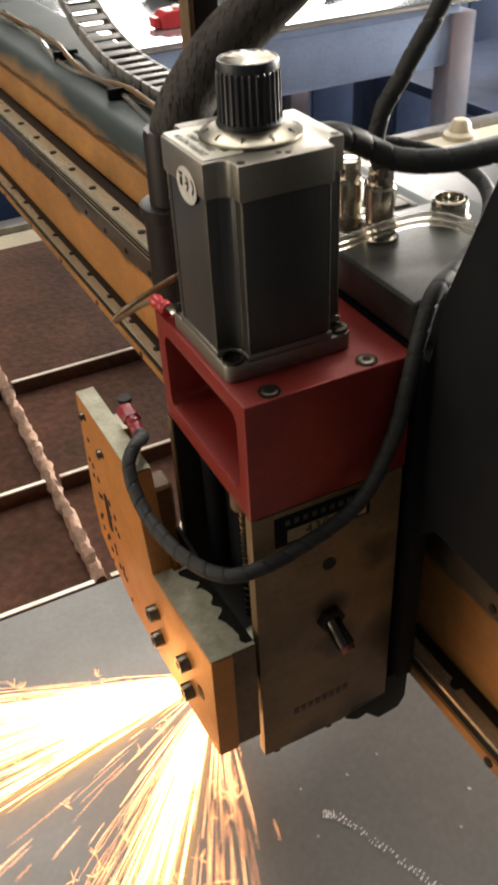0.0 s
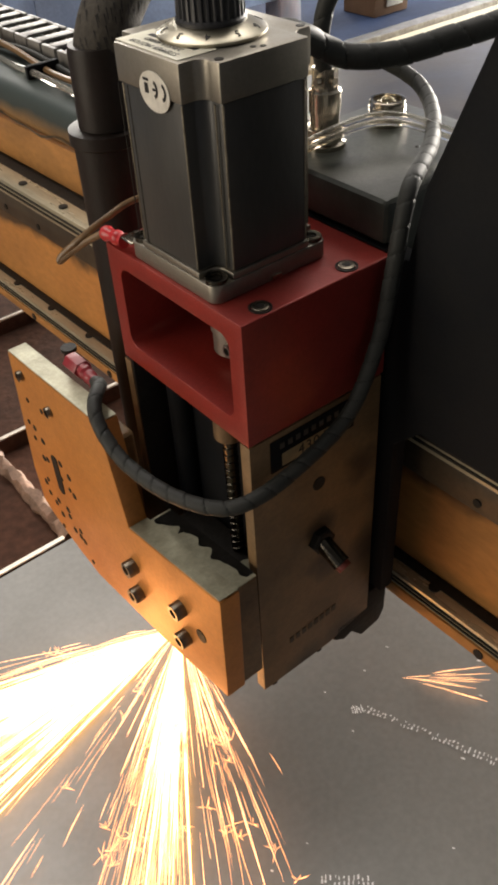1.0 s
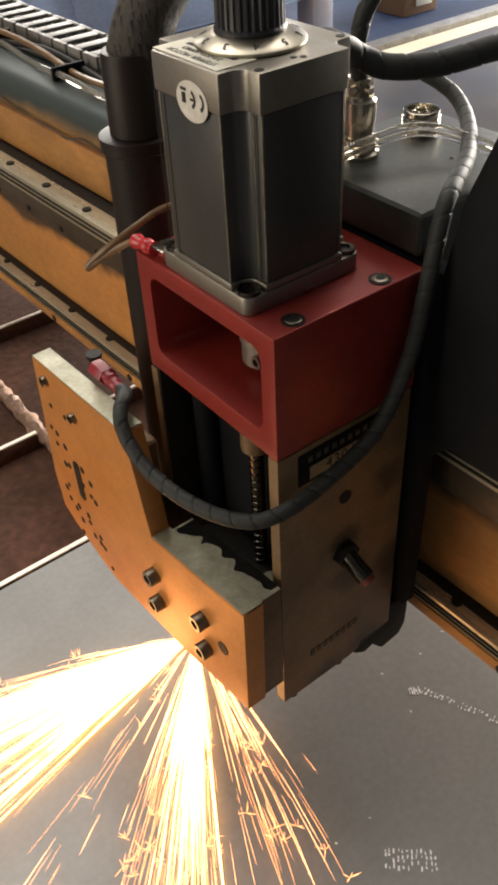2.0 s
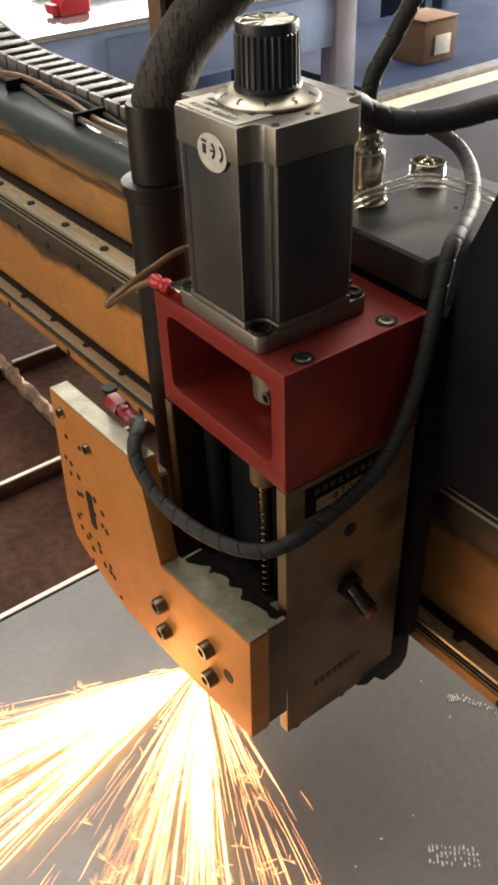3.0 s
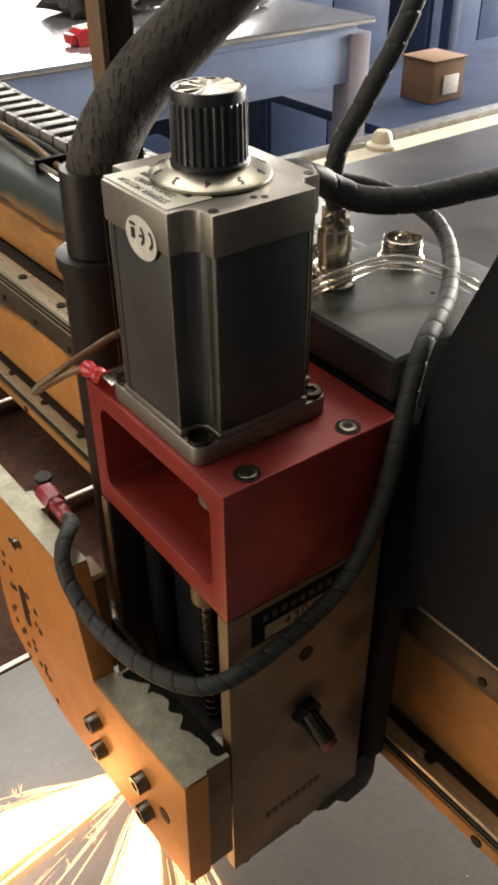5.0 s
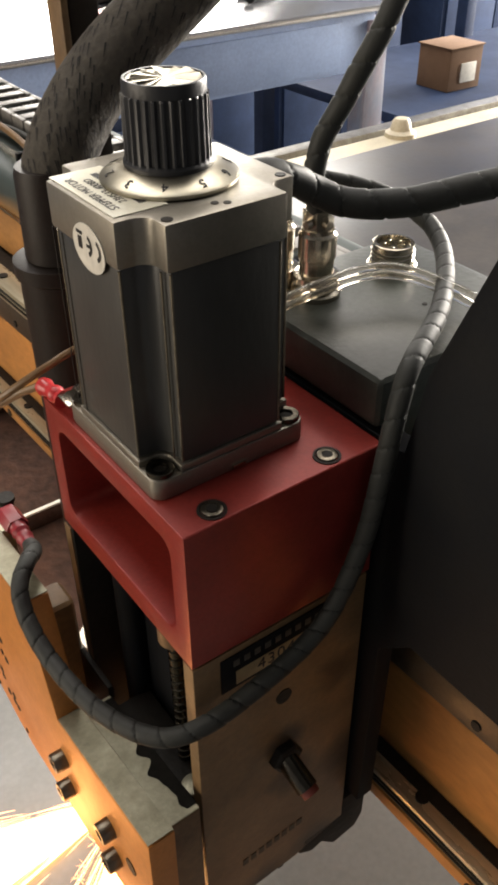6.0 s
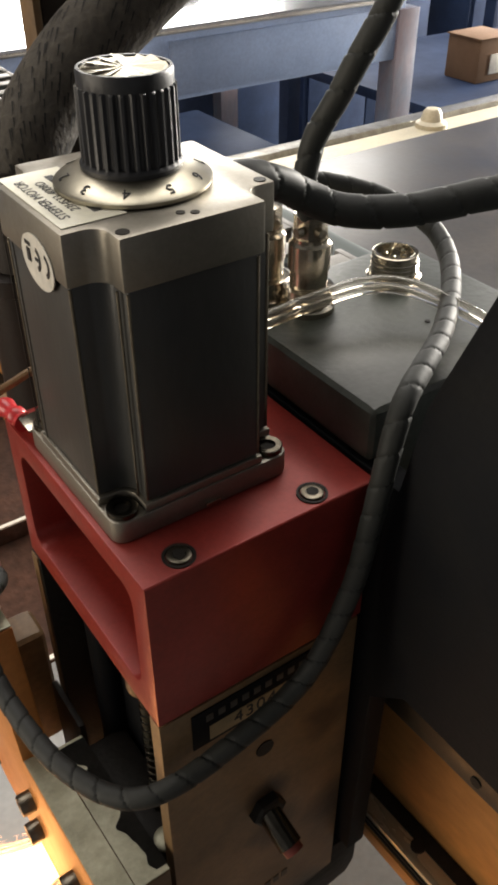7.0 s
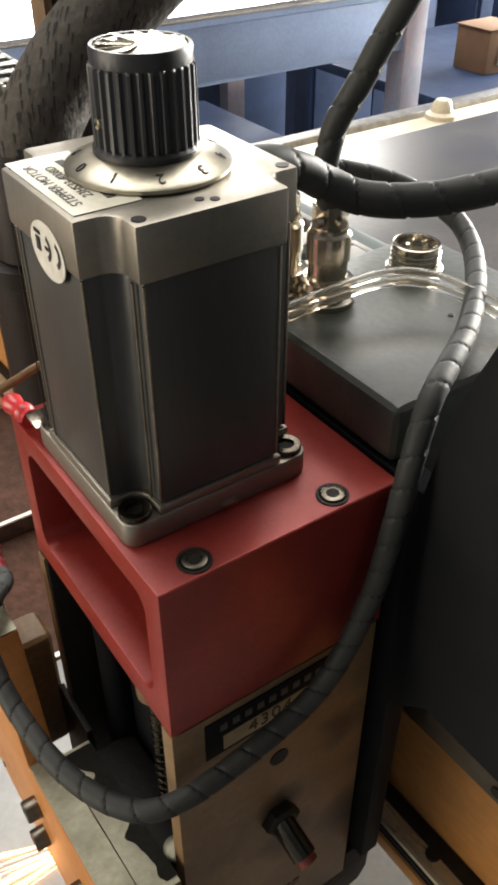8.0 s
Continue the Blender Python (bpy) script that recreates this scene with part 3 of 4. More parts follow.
# ---- gantry ----
def gantry():
    g = rides(thing("gantry_beam", (0.18, 0.3, 0.866), "orange-tan painted gantry beam with steel rails", "gantry beam"))
    skew = Matrix.Translation((0.098, 0, 0)) @ pose(0, 0, 0, 0, 0, 1.4) @ Matrix.Translation((-0.098, 0, 0))

    def bar(name, x0, x1, z0, z1, material, bevel=0.001, label="", y0=-0.6, y1=1.15, parent=None, seg=2):
        bm = box(x0, x1, y0, y1, z0, z1, bevel, seg)
        bm.transform(skew)
        return part(name, bm, material, parent or g, label)

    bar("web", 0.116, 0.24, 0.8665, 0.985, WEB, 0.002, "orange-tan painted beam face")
    bar("top_tube", 0.130, 0.245, 0.9975, 1.0312, BEAM, 0.002, "scuffed tan upper tube")
    bar("top_cover", 0.127, 0.25, 1.0314, 1.062, COVER, 0.0150, "tan cover with a grey-green reflection painted on top", seg=8)
    bar("lip", 0.099, 0.1155, 0.8715, 0.8795, BEAM, 0.001, "tan painted lower lip")
    bar("upper_strip", 0.1157, 0.1298, 0.9852, 0.9970, GREASESHADE, 0.001, "black ledge behind the rail")
    for name, z, tall in (("lower_rail", 0.8797, 0.0095), ("upper_rail", 0.9885, 0.0120)):
        r = bar(name, 0.100, 0.1155, z, z + tall, RAIL, 0.0012, "greasy bright linear rail")
        for low in (0.30, 0.62):
            bar("groove", 0.0990, 0.1003, z + tall * low, z + tall * (low + 0.12), GREASESHADE, 0.0002, "", parent=r)
        if name == "lower_rail":
            bar("rail_top_strip", 0.1085, 0.1155, z + tall + 0.0001, z + tall + 0.0006, GREASESHADE, 0.0002, "black strip on the rail top", parent=r)
        for i in range(24):
            y = -0.5 + i * 0.06
            c = skew @ Vector((0.1075, y, z + tall))
            part("rail_bolt", lathe([(0.0034, 0), (0.0034, 0.0012), (0.0022, 0.0013)], c, "z", 12), GREASESHADE, r)
    flange = bar("rail_flange", 0.1005, 0.1155, 0.9700, 0.9883, OILFLANGE, 0.001, "oily brown flange below the upper rail")
    for i in range(24):
        c = skew @ Vector((0.1005, -0.51 + i * 0.052, 0.9760))
        part("flange_slot", lathe([(0.0024, 0), (0.0024, 0.0007)], c, "-x", 12), GREASESHADE, flange)
    for i in range(14):
        y = -0.059 + (i - 4) * 0.12
        c = skew @ Vector((0.099, y, 0.8755))
        part("mount_hole", lathe([(0.0032, -0.0004), (0.0032, 0.0006)], c, "-x", 20), GREASESHADE, g, "dark round bolt hole")
    # dark strip drawn for the reflection's edge, wavering along the tan side of the cover
    bm = bmesh.new()
    top, low = [], []
    for i in range(240):
        y = -0.5 + i * 0.0068
        h = 1.0385 + 0.006 * noise.noise(Vector((y * 11, 0, 3))) + 0.004 * noise.noise(Vector((y * 37, 2, 3)))
        w = 0.0006 + 0.0010 * max(0.0, noise.noise(Vector((y * 60, 7, 1))) + 0.3)
        bow = 0.1268 + 0.0150 * (1 - math.sqrt(max(0.0, 1 - max(0.0, (h - 1.047) / 0.015) ** 2)))
        top.append(bm.verts.new(skew @ Vector((bow - 0.0003, y, min(h, 1.0462) + w))))
        low.append(bm.verts.new(skew @ Vector((bow - 0.0003, y, min(h, 1.0462) - w))))
    for i in range(239):
        bm.faces.new((low[i], low[i + 1], top[i + 1], top[i]))
    bmesh.ops.solidify(bm, geom=bm.faces[:], thickness=0.0004)
    part("reflection_line", bm, DULLBROWN, g, "dark wavering line drawn for the reflection's edge")

    # wires tied along the cover
    for k, dz in enumerate((0.0, 0.004, 0.001)):
        w = rides(thing("tied_wire", (0.17 + 0.01 * k, 0.3, 1.062), "thin clear-coated wire tied along the gantry cover", "wire", "wires along the gantry"))
        pts = [(0.143 + 0.006 * k + 0.006 * math.sin(i * 1.3 + k), 0.14 + i * 0.07, 1.0655 + dz + 0.003 * math.sin(i * 2.1 + k * 2)) for i in range(14)]
        part("strand", tube(pts, 0.0026, 8, 6), (CLEARTUBE, WIRE, LOOM)[k], w)
        if k == 0:
            for y in (0.30, 0.43, 0.56, 0.74):
                bm = box(0.134, 0.162, y, y + 0.004, 1.0625, 1.0725, 0.001)
                part("cable_tie", bm, BLACK, w, "black cable tie")
    # energy chain that rises in a loop
    ch = rides(thing("cable_chain", (0.245, 0.4, 1.062), "black plastic cable chain with pale cross bars", "cable chain"))
    path = smooth_path([(0.186, 0.125, 1.0695), (0.186, 0.30, 1.0695), (0.186, 0.50, 1.0695), (0.187, 0.66, 1.071), (0.187, 0.77, 1.095), (0.191, 0.86, 1.14), (0.195, 0.92, 1.22), (0.20, 0.94, 1.32)], 40)
    dense = [path[0]]
    for q in path:
        if (q - dense[-1]).length > 0.0215:
            dense.append(q)
    for a, b in zip(dense, dense[1:]):
        way = (b - a).normalized()
        upv = Vector((1, 0, 0)).cross(way).normalized()
        m = Matrix((Vector((1, 0, 0)), way, upv)).transposed().to_4x4()
        m.translation = (a + b) / 2
        lk = None
        for sx in (-0.018, 0.018):
            bm = box(sx - 0.002, sx + 0.002, -0.0104, 0.0104, -0.0066, 0.0066, 0.001)
            bm.transform(m)
            lk = part("chain_link", bm, DUSTY, ch)
        # lower bars are black to put the chain's shaded inside into colour
        for sz in (-0.0056, 0.0056):
            bm = box(-0.0158, 0.0158, -0.0056, 0.0056, sz - 0.0009, sz + 0.0009, 0.0004)
            bm.transform(m)
            part("cross_bar", bm, DUSTY if sz > 0 else BLACK, lk, "pale cross bar" if sz > 0 else "lower cross bar coloured black for the chain's inner shade")

    # carriage
    car = rides(thing("carriage_plate", (0.084, -0.05, 0.89), "black painted carriage plate on the gantry rails", "carriage"))
    part("plate", prism([(0.088, 0.895), (-0.006, 0.897), (-0.007, 1.004), (-0.022, 1.019), (-0.30, 1.019), (-0.30, 1.40), (-0.118, 1.40), (-0.013, 1.131), (-0.0075, 1.0995), (0.088, 1.0995)], "x", 0.0785, 0.0875, 0.0012), BLACK, car)
    for z in (0.905, 0.99):
        part("bearing_block", box(0.088, 0.0985, 0.006, 0.085, z - 0.018, z + 0.012, 0.002), GREASESHADE, car)
    part("stiffener", box(0.0877, 0.099, -0.29, -0.06, 1.05, 1.30, 0.002), BLACK, car)


def cover_box():
    b = rides(thing("connector_box", (0.12, 0.04, 1.0), "grey-green painted connector box behind the lifter", "connector box"))
    body = prism([(0.0885, 1.012), (0.0885, 1.1003), (0.0785, 1.1003), (0.0785, 1.1195), (0.166, 1.1195), (0.166, 1.012)], "y", 0.0055, 0.088, 0.0035, 3)
    part("body", body, BOXGREY, b)
    part("rivet", lathe([(0.0012, 0), (0.0008, 0.0006)], (0.128, 0.035, 1.1193), "z", 10), GREASESHADE, b)
    # two aviation plugs and one open socket
    for name, x, y in (("plug", 0.1015, 0.0655), ("plug", 0.094, 0.0800)):
        p = part("plug_nut", lathe([(0.0092, 0), (0.0092, 0.0022), (0.0078, 0.003), (0.0078, 0.006), (0.0086, 0.0062), (0.0086, 0.0088), (0.0066, 0.0092)], (x, y, 1.1193), "z", 32), NICKEL, b, "nickel-plated cable plug")
        part("plug_sleeve", lathe([(0.0064, 0.0088), (0.0064, 0.0150), (0.0070, 0.0155), (0.0070, 0.0240), (0.0060, 0.0250), (0.0060, 0.0262)], (x, y, 1.1193), "z", 32), NICKEL, p)
        part("plug_clamp", joined(lathe([(0.0056, 0.026), (0.0056, 0.0335), (0.0040, 0.0340)], (x, y, 1.1193), "z", 8),
                                  lathe([(0.0016, 0.0), (0.0016, 0.0022)], (x - 0.0052, y - 0.002, 1.1485), "-x", 10),
                                  lathe([(0.0016, 0.0), (0.0016, 0.0022)], (x - 0.001, y - 0.0052, 1.1485), "-y", 10)), NICKEL, p)
    s = part("socket_ring", ring_prism([(0.1405 + 0.0082 * math.cos(i * math.pi / 18), 0.0655 + 0.0082 * math.sin(i * math.pi / 18)) for i in range(36)],
                                       [(0.1405 + 0.0066 * math.cos(i * math.pi / 18), 0.0655 + 0.0066 * math.sin(i * math.pi / 18)) for i in range(36)], "z", 1.1194, 1.1300, 0.0003), NICKEL, b, "open threaded socket")
    part("flange", lathe([(0.0098, 0), (0.0098, 0.002), (0.0090, 0.0026)], (0.1405, 0.0655, 1.1193), "z", 32), NICKEL, s)
    for z in (1.1235, 1.1253, 1.1271):
        part("thread", lathe([(0.0081, -0.0005), (0.0086, 0.0), (0.0081, 0.0005)], (0.1405, 0.0655, z), "z", 32), NICKEL, s)
    part("insulator", lathe([(0.0066, 0.0020), (0.0066, 0.0065)], (0.1405, 0.0655, 1.1193), "z", 24), GREASESHADE, s)
    for a in range(5):
        part("contact_pin", lathe([(0.0008, 0.006), (0.0008, 0.0100), (0.0004, 0.0104)], (0.1405 + 0.0036 * math.cos(a * 1.2566), 0.0655 + 0.0036 * math.sin(a * 1.2566), 1.1193), "z", 8), PIN, s)


# ---- lifter head ----
def lifter():
    L = rides(thing("torch_lifter", (0.038, 0.046, 0.874), "torch height lifter with red top block and tan side plates", "torch lifter"))
    # red block, open from front to back
    blk = part("top_block", ring_prism(rounded(0.0, 0.0915, 1.0425, 1.10, 0.0008, 5), rounded(0.0085, 0.083, 1.0525, 1.0915, 0.0055, 5), "x", 0.0, 0.0765, 0.0005), RED, L, "red anodised aluminium block")
    for x in (0.0135, 0.0575):
        for y in (0.0055, 0.086):
            c = part("counterbore", lathe([(0.0046, 0.0), (0.0046, 0.0006), (0.0038, 0.0006), (0.0036, 0.0002)], (x, y, 1.0998), "z", 28), GREASESHADE, blk)
            part("block_screw", lathe([(0.0034, 0.0), (0.0034, 0.0007), (0.0031, 0.0009), (0.0019, 0.0009), (0.0017, 0.0003)], (x, y, 1.1), "z", 24), SCREW, c, "oily socket screw")
            part("hex_socket", lathe([(0.0019, 0.0007), (0.0019, 0.00095)], (x, y, 1.1), "z", 6), GREASESHADE, c)
    # coupler in the block
    cp = part("coupler", lathe([(0.0095, 0), (0.0095, 0.010), (0.0102, 0.0102), (0.0102, 0.026), (0.0095, 0.027)], (0.030, 0.045, 1.056), "z", 28), ALU, L, "silver shaft coupler")
    part("insert", lathe([(0.0104, 0), (0.0104, 0.006)], (0.030, 0.045, 1.077), "z", 28), REDPLASTIC, cp, "red coupler insert")
    socket_screw("clamp_screw", (0.022, 0.037, 1.062), "-x", 0.0032, 0.003, cp)
    # side plates and the back
    near = part("side_plate", prism([(0.0, 0.874), (0.046, 0.874), (0.0755, 0.880), (0.0755, 1.042), (0.0, 1.042)], "y", 0.0, 0.0062, 0.0006), PLATE, L, "tan side plate with greasy stains")
    part("hole", lathe([(0.0036, 0), (0.0036, 0.0004)], (0.038, 0.0, 1.0), "-y", 20), GREASESHADE, near)
    # the far plate's dark colour carries the shade between the side plates
    far = part("side_plate", prism([(0.0, 0.874), (0.0755, 0.874), (0.0755, 1.042), (0.0, 1.042)], "y", 0.0853, 0.0915, 0.0006), GREASESHADE, L, "far side plate coloured dark for grease and shade inside")
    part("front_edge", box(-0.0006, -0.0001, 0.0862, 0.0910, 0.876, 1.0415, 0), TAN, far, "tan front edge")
    part("back_plate", box(0.062, 0.0752, 0.0064, 0.085, 0.868, 1.0422, 0.001), GREASESHADE, L, "greasy black back plate")
    part("bottom_shoe", prism([(0.052, 0.882), (0.050, 0.872), (0.058, 0.866), (0.064, 0.868), (0.072, 0.858), (0.086, 0.860), (0.090, 0.868), (0.0905, 0.893), (0.0757, 0.893), (0.0757, 0.882)], "y", 0.0, 0.089, 0.0015, 2), GREASESHADE, L, "dark slag-spattered lower shoe")
    # spring plunger on the near plate
    pl = part("plunger", tube([(0.0385, -0.0002, 0.9635), (0.0388, -0.008, 0.9600), (0.0395, -0.0145, 0.9565)], 0.0046, 16, 6), OILSTEEL, near, "greasy steel spring plunger")
    part("plunger_tip", tube([(0.0394, -0.0142, 0.9567), (0.0398, -0.0168, 0.9552)], 0.0038, 16, 4), DULLRED, pl, "dull red plunger tip")
    part("plunger_nut", lathe([(0.0072, 0), (0.0072, 0.0034), (0.0060, 0.0042)], (0.0385, 0.0, 0.9635), "-y", 6), GREASESHADE, pl)
    # maker's plate: a dark field, a pale field with the number, bars for the name
    pm = part("maker_plate", box(0.0105, 0.0585, -0.0006, -0.00005, 1.0225, 1.0392, 0.0002), BLACK, near, "black maker's plate")
    part("number_field", box(0.0165, 0.0565, -0.0008, -0.00061, 1.0240, 1.0308, 0.0001), LABELTAN, pm)
    up = pose(0, 0, 0, 90, 0, 0)
    part("number", text("4304", 0.0074, Matrix.Translation((0.0335, -0.0009, 1.0274)) @ up, 0.00008, 1.15), INK, pm, smooth=False)
    for i in range(9):
        part("name_bar", box(0.0155 + i * 0.0044, 0.0180 + i * 0.0044, -0.0008, -0.00061, 1.0337, 1.0367, 0.0001), DIM, pm)
    for i in range(8):
        part("worn_letter", box(0.018 + i * 0.0042, 0.0208 + i * 0.0042, -0.0003, -0.00005, 0.899 + i * 0.0002, 0.9032 + i * 0.0002, 0), DULLBROWN, near, "worn unreadable lettering")
    for x in (0.008, 0.040):
        part("lower_bolt", lathe([(0.0025, 0), (0.0025, 0.003)], (x, 0.003, 0.8712), "z", 6), GREASESHADE, near)
    # screw, guide rods and slide block
    part("lead_screw", tube([(0.009, 0.026, 0.93), (0.009, 0.026, 1.0), (0.009, 0.026, 1.0424)], 0.0030, 14, 4, spiral=0.0042, depth=0.36), OILSTEEL, L, "threaded lead screw")
    part("screw_collar", lathe([(0.0065, 0), (0.0065, 0.012), (0.005, 0.013)], (0.009, 0.026, 1.0290), "z", 20), TAN, L)
    # black rod and added block stand in for the cavity's deep shade
    part("guide_rod", lathe([(0.0060, 0), (0.0060, 0.130)], (0.0125, 0.068, 0.912), "z", 24), BLACK, L, "guide rod coloured black for the shaded cavity")
    part("cavity_fill", box(0.0150, 0.0615, 0.0066, 0.0850, 0.905, 1.0422, 0.002), BLACK, L, "black block added to fill the cavity with shade")

    # moving torch carrier
    H = rides(thing("torch_carrier", (-0.02, 0.08, 0.884), "gold aluminium torch carrier plate with bolts and slots", "torch carrier"))
    yz = [(-0.0085, 0.976), (-0.0065, 0.903), (0.052, 0.892), (0.119, 0.8845), (0.138, 0.8885), (0.165, 0.898), (0.177, 0.905), (0.1795, 0.93), (0.170, 1.018), (0.0775, 1.0235), (0.0665, 0.964)]
    pl = part("plate", prism(yz, "x", -0.0275, -0.0165, 0.0009), GOLD, H, "drilled gold-coloured plate")
    part("top_edge", prism([(0.1695, 1.0186), (0.0780, 1.0239), (0.0780, 1.0243), (0.1695, 1.0190)], "x", -0.0272, -0.0168, 0), EDGE, pl, "pale sawn edge")
    part("step_edge", prism([(0.0660, 0.9650), (-0.0080, 0.9767), (-0.0080, 0.9771), (0.0660, 0.9654)], "x", -0.0272, -0.0168, 0), EDGE, pl, "pale sawn edge")
    for y, z in ((0.0685, 0.9355), (0.0675, 0.9155), (0.0255, 0.9415), (0.0245, 0.9205)):
        socket_screw("cap_screw", (-0.0275, y, z), "-x", 0.0046, 0.0056, H, SCREW, "oily steel socket cap screw")
    part("bolt_hole", lathe([(0.0038, 0), (0.0038, 0.0004)], (-0.0275, 0.0105, 0.9345), "-x", 24), GREASESHADE, pl)
    for y, z in ((0.158, 1.009), (0.131, 1.0005)):
        socket_screw("small_screw", (-0.0275, y, z), "-x", 0.0030, 0.0026, H, SCREW, "small socket screw")
    part("slot", prism(rounded(0.1395, 0.1465, 0.934, 0.9625, 0.0034, 5), "x", -0.0279, -0.02751, 0), GREASESHADE, pl, "long slot")
    rnd = random.Random(2)
    for i, (y, z) in enumerate(((0.159, 0.992), (0.143, 0.9935), (0.166, 0.973), (0.160, 0.972), (0.163, 0.963), (0.153, 0.9665), (0.158, 0.951), (0.153, 0.953), (0.1415, 0.9605), (0.136, 0.961), (0.139, 0.948),
                               (0.1285, 0.956), (0.131, 0.945), (0.127, 0.943), (0.165, 0.928), (0.1605, 0.933), (0.163, 0.9205), (0.153, 0.921), (0.157, 0.9165), (0.152, 0.9105), (0.142, 0.9215), (0.1415, 0.9165),
                               (0.1385, 0.9075), (0.131, 0.912), (0.132, 0.9065), (0.128, 0.9055), (0.155, 0.8985), (0.123, 0.8925))):
        part("hole", lathe([(rnd.choice((0.0016, 0.0021, 0.0024)), 0), (0.0015, 0.0004)], (-0.0275, y, z), "-x", 14), GREASESHADE, pl)
    part("slide_block", prism([(0.066, 0.9625), (-0.0045, 0.972), (-0.0045, 0.902), (0.066, 0.898)], "x", -0.0160, -0.0035, 0.0008), TAN, H, "greasy tan slide block")
    part("block_edge", prism([(0.0655, 0.9627), (-0.0042, 0.97215), (-0.0042, 0.9726), (0.0655, 0.96315)], "x", -0.0158, -0.0037, 0), EDGE, H, "pale sawn block top")
    # grease smeared along the inner side of the block's top
    bm = bmesh.new()
    rim, back = [], []
    for i in range(60):
        y = 0.064 - i * 0.0660 / 59
        z = 0.9634 + (0.064 - y) * 0.1363
        x = -0.0085 + 0.0050 * noise.noise(Vector((y * 90, 3, 0))) + 0.0028 * noise.noise(Vector((y * 170, 8, 0))) - 0.0035 * (y > 0.045)
        rim.append(bm.verts.new((max(-0.0150, min(-0.0040, x)), y, z)))
        back.append(bm.verts.new((-0.0034, y, z + 0.0002)))
    for i in range(59):
        bm.faces.new((rim[i], rim[i + 1], back[i + 1], back[i]))
    bmesh.ops.solidify(bm, geom=bm.faces[:], thickness=0.0003)
    part("grease", bm, GREASESHADE, H, "ragged smear of black grease")
    part("nut_block", box(-0.0033, 0.0140, 0.0095, 0.0640, 0.926, 0.957, 0.002), GREASESHADE, H, "greasy nut block")
    # added dark piece, keeps the bright sheet from showing through the gap
    part("gap_filler", box(-0.0034, -0.0008, 0.067, 0.0933, 0.896, 0.966, 0.0006), GREASESHADE, H, "dark web added to close the bright gap behind the slide block")
    part("round_cap", lathe([(0.0048, 0), (0.0048, 0.0015), (0.004, 0.002)], (0.004, 0.0125, 0.957), "z", 24), EDGE, H, "pale round cap")
    part("clamp_block", box(-0.0160, -0.001, 0.0935, 0.110, 0.93, 0.996, 0.004, 3), TAN, H, "tan torch clamp block")
    part("far_clamp", box(-0.0160, -0.004, 0.148, 0.166, 0.90, 1.000, 0.003), EDGE, H)

    # plug on the carrier
    P = rides(thing("red_terminal_plug", (-0.012, 0.128, 1.02), "red insulated plug on top of the torch carrier", "plug"))
    part("body", prism([(-0.0165 + 0.0052 * math.cos(i * math.pi / 3) + 0.0045, 1.0275 + 0.0046 * math.sin(i * math.pi / 3)) for i in range(6)], "y", 0.115, 0.1265, 0.0008), CRIMSON, P)
    part("boot", tube([(-0.012, 0.1155, 1.0275), (-0.012, 0.102, 1.0255)], 0.0037, 16, 8, taper=lambda u: 1.0 - 0.15 * u + 0.10 * math.sin(u * 30)), CRIMSON, P, "ribbed crimson boot")
    part("post", lathe([(0.0030, 0), (0.0030, 0.008), (0.0040, 0.0081), (0.0040, 0.0100)], (-0.010, 0.131, 1.022), "z", 12), GREASESHADE, P, "dark terminal post")

    # torch body and lead
    T = rides(thing("plasma_torch", (0.028, 0.127, 0.80), "dark cylindrical plasma torch held behind the carrier", "torch"))
    part("barrel", lathe([(0.0150, 0.935), (0.0150, 1.126), (0.0165, 1.127), (0.0165, 1.1325), (0.0140, 1.133)], (0.028, 0.127, 0.0), "z", 40), RUBBER, T, "dark brown torch barrel")
    part("nozzle_body", lathe([(0.0035, 0.804), (0.0085, 0.812), (0.0130, 0.835), (0.0135, 0.9345)], (0.022, 0.121, 0.0), "z", 32), NICKEL, T)
    part("tip", lathe([(0.0015, 0.7985), (0.0033, 0.8038)], (0.022, 0.121, 0.0), "z", 20), NICKEL, T)
    W = rides(thing("torch_lead", (0.028, 0.127, 1.133), "thick torch hose in a brown woven sleeve", "hose"))
    pts = [(0.028, 0.127, 1.134), (0.0300, 0.1262, 1.156), (0.0350, 0.1262, 1.1700), (0.0460, 0.1290, 1.1830), (0.0600, 0.130, 1.1955), (0.079, 0.1285, 1.2095), (0.105, 0.124, 1.230), (0.16, 0.118, 1.275)]
    part("collar", lathe([(0.0132, 1.1335), (0.0127, 1.164), (0.0120, 1.1665)], (0.0295, 0.1263, 0), "z", 36), RUBBER, W, "smooth brown rubber collar")
    part("sleeve", tube(pts[1:], 0.0126, 28, 14), BRAID, W)
    # woven dashes
    bm = bmesh.new()
    path = smooth_path(pts[1:], 40)
    rnd = random.Random(5)
    up = Vector((0, 1, 0))
    s = 0
    for i in range(1, len(path) - 1):
        way = (path[i + 1] - path[i - 1]).normalized()
        side = way.cross(up).normalized()
        u2 = side.cross(way)
        for k in range(15):
            if rnd.random() < 0.18:
                a = 2 * math.pi * (k + 0.5 * (i % 2) + rnd.uniform(-0.15, 0.15)) / 15
                nrm = side * math.cos(a) + u2 * math.sin(a)
                tan = (way * 0.8 + nrm.cross(way) * 0.45).normalized()
                c = path[i] + nrm * 0.01268
                wid = tan.cross(nrm) * 0.00032
                ln = tan * rnd.uniform(0.0012, 0.0026)
                bm.faces.new([bm.verts.new(c + ln * p + wid * q) for p, q in ((-1, -0.3), (1, -1), (1, 1), (-1, 0.3))])
    tagged(part("weave_gap", bm, GAP, W, "dark gaps in the weave"), kind="stuff")

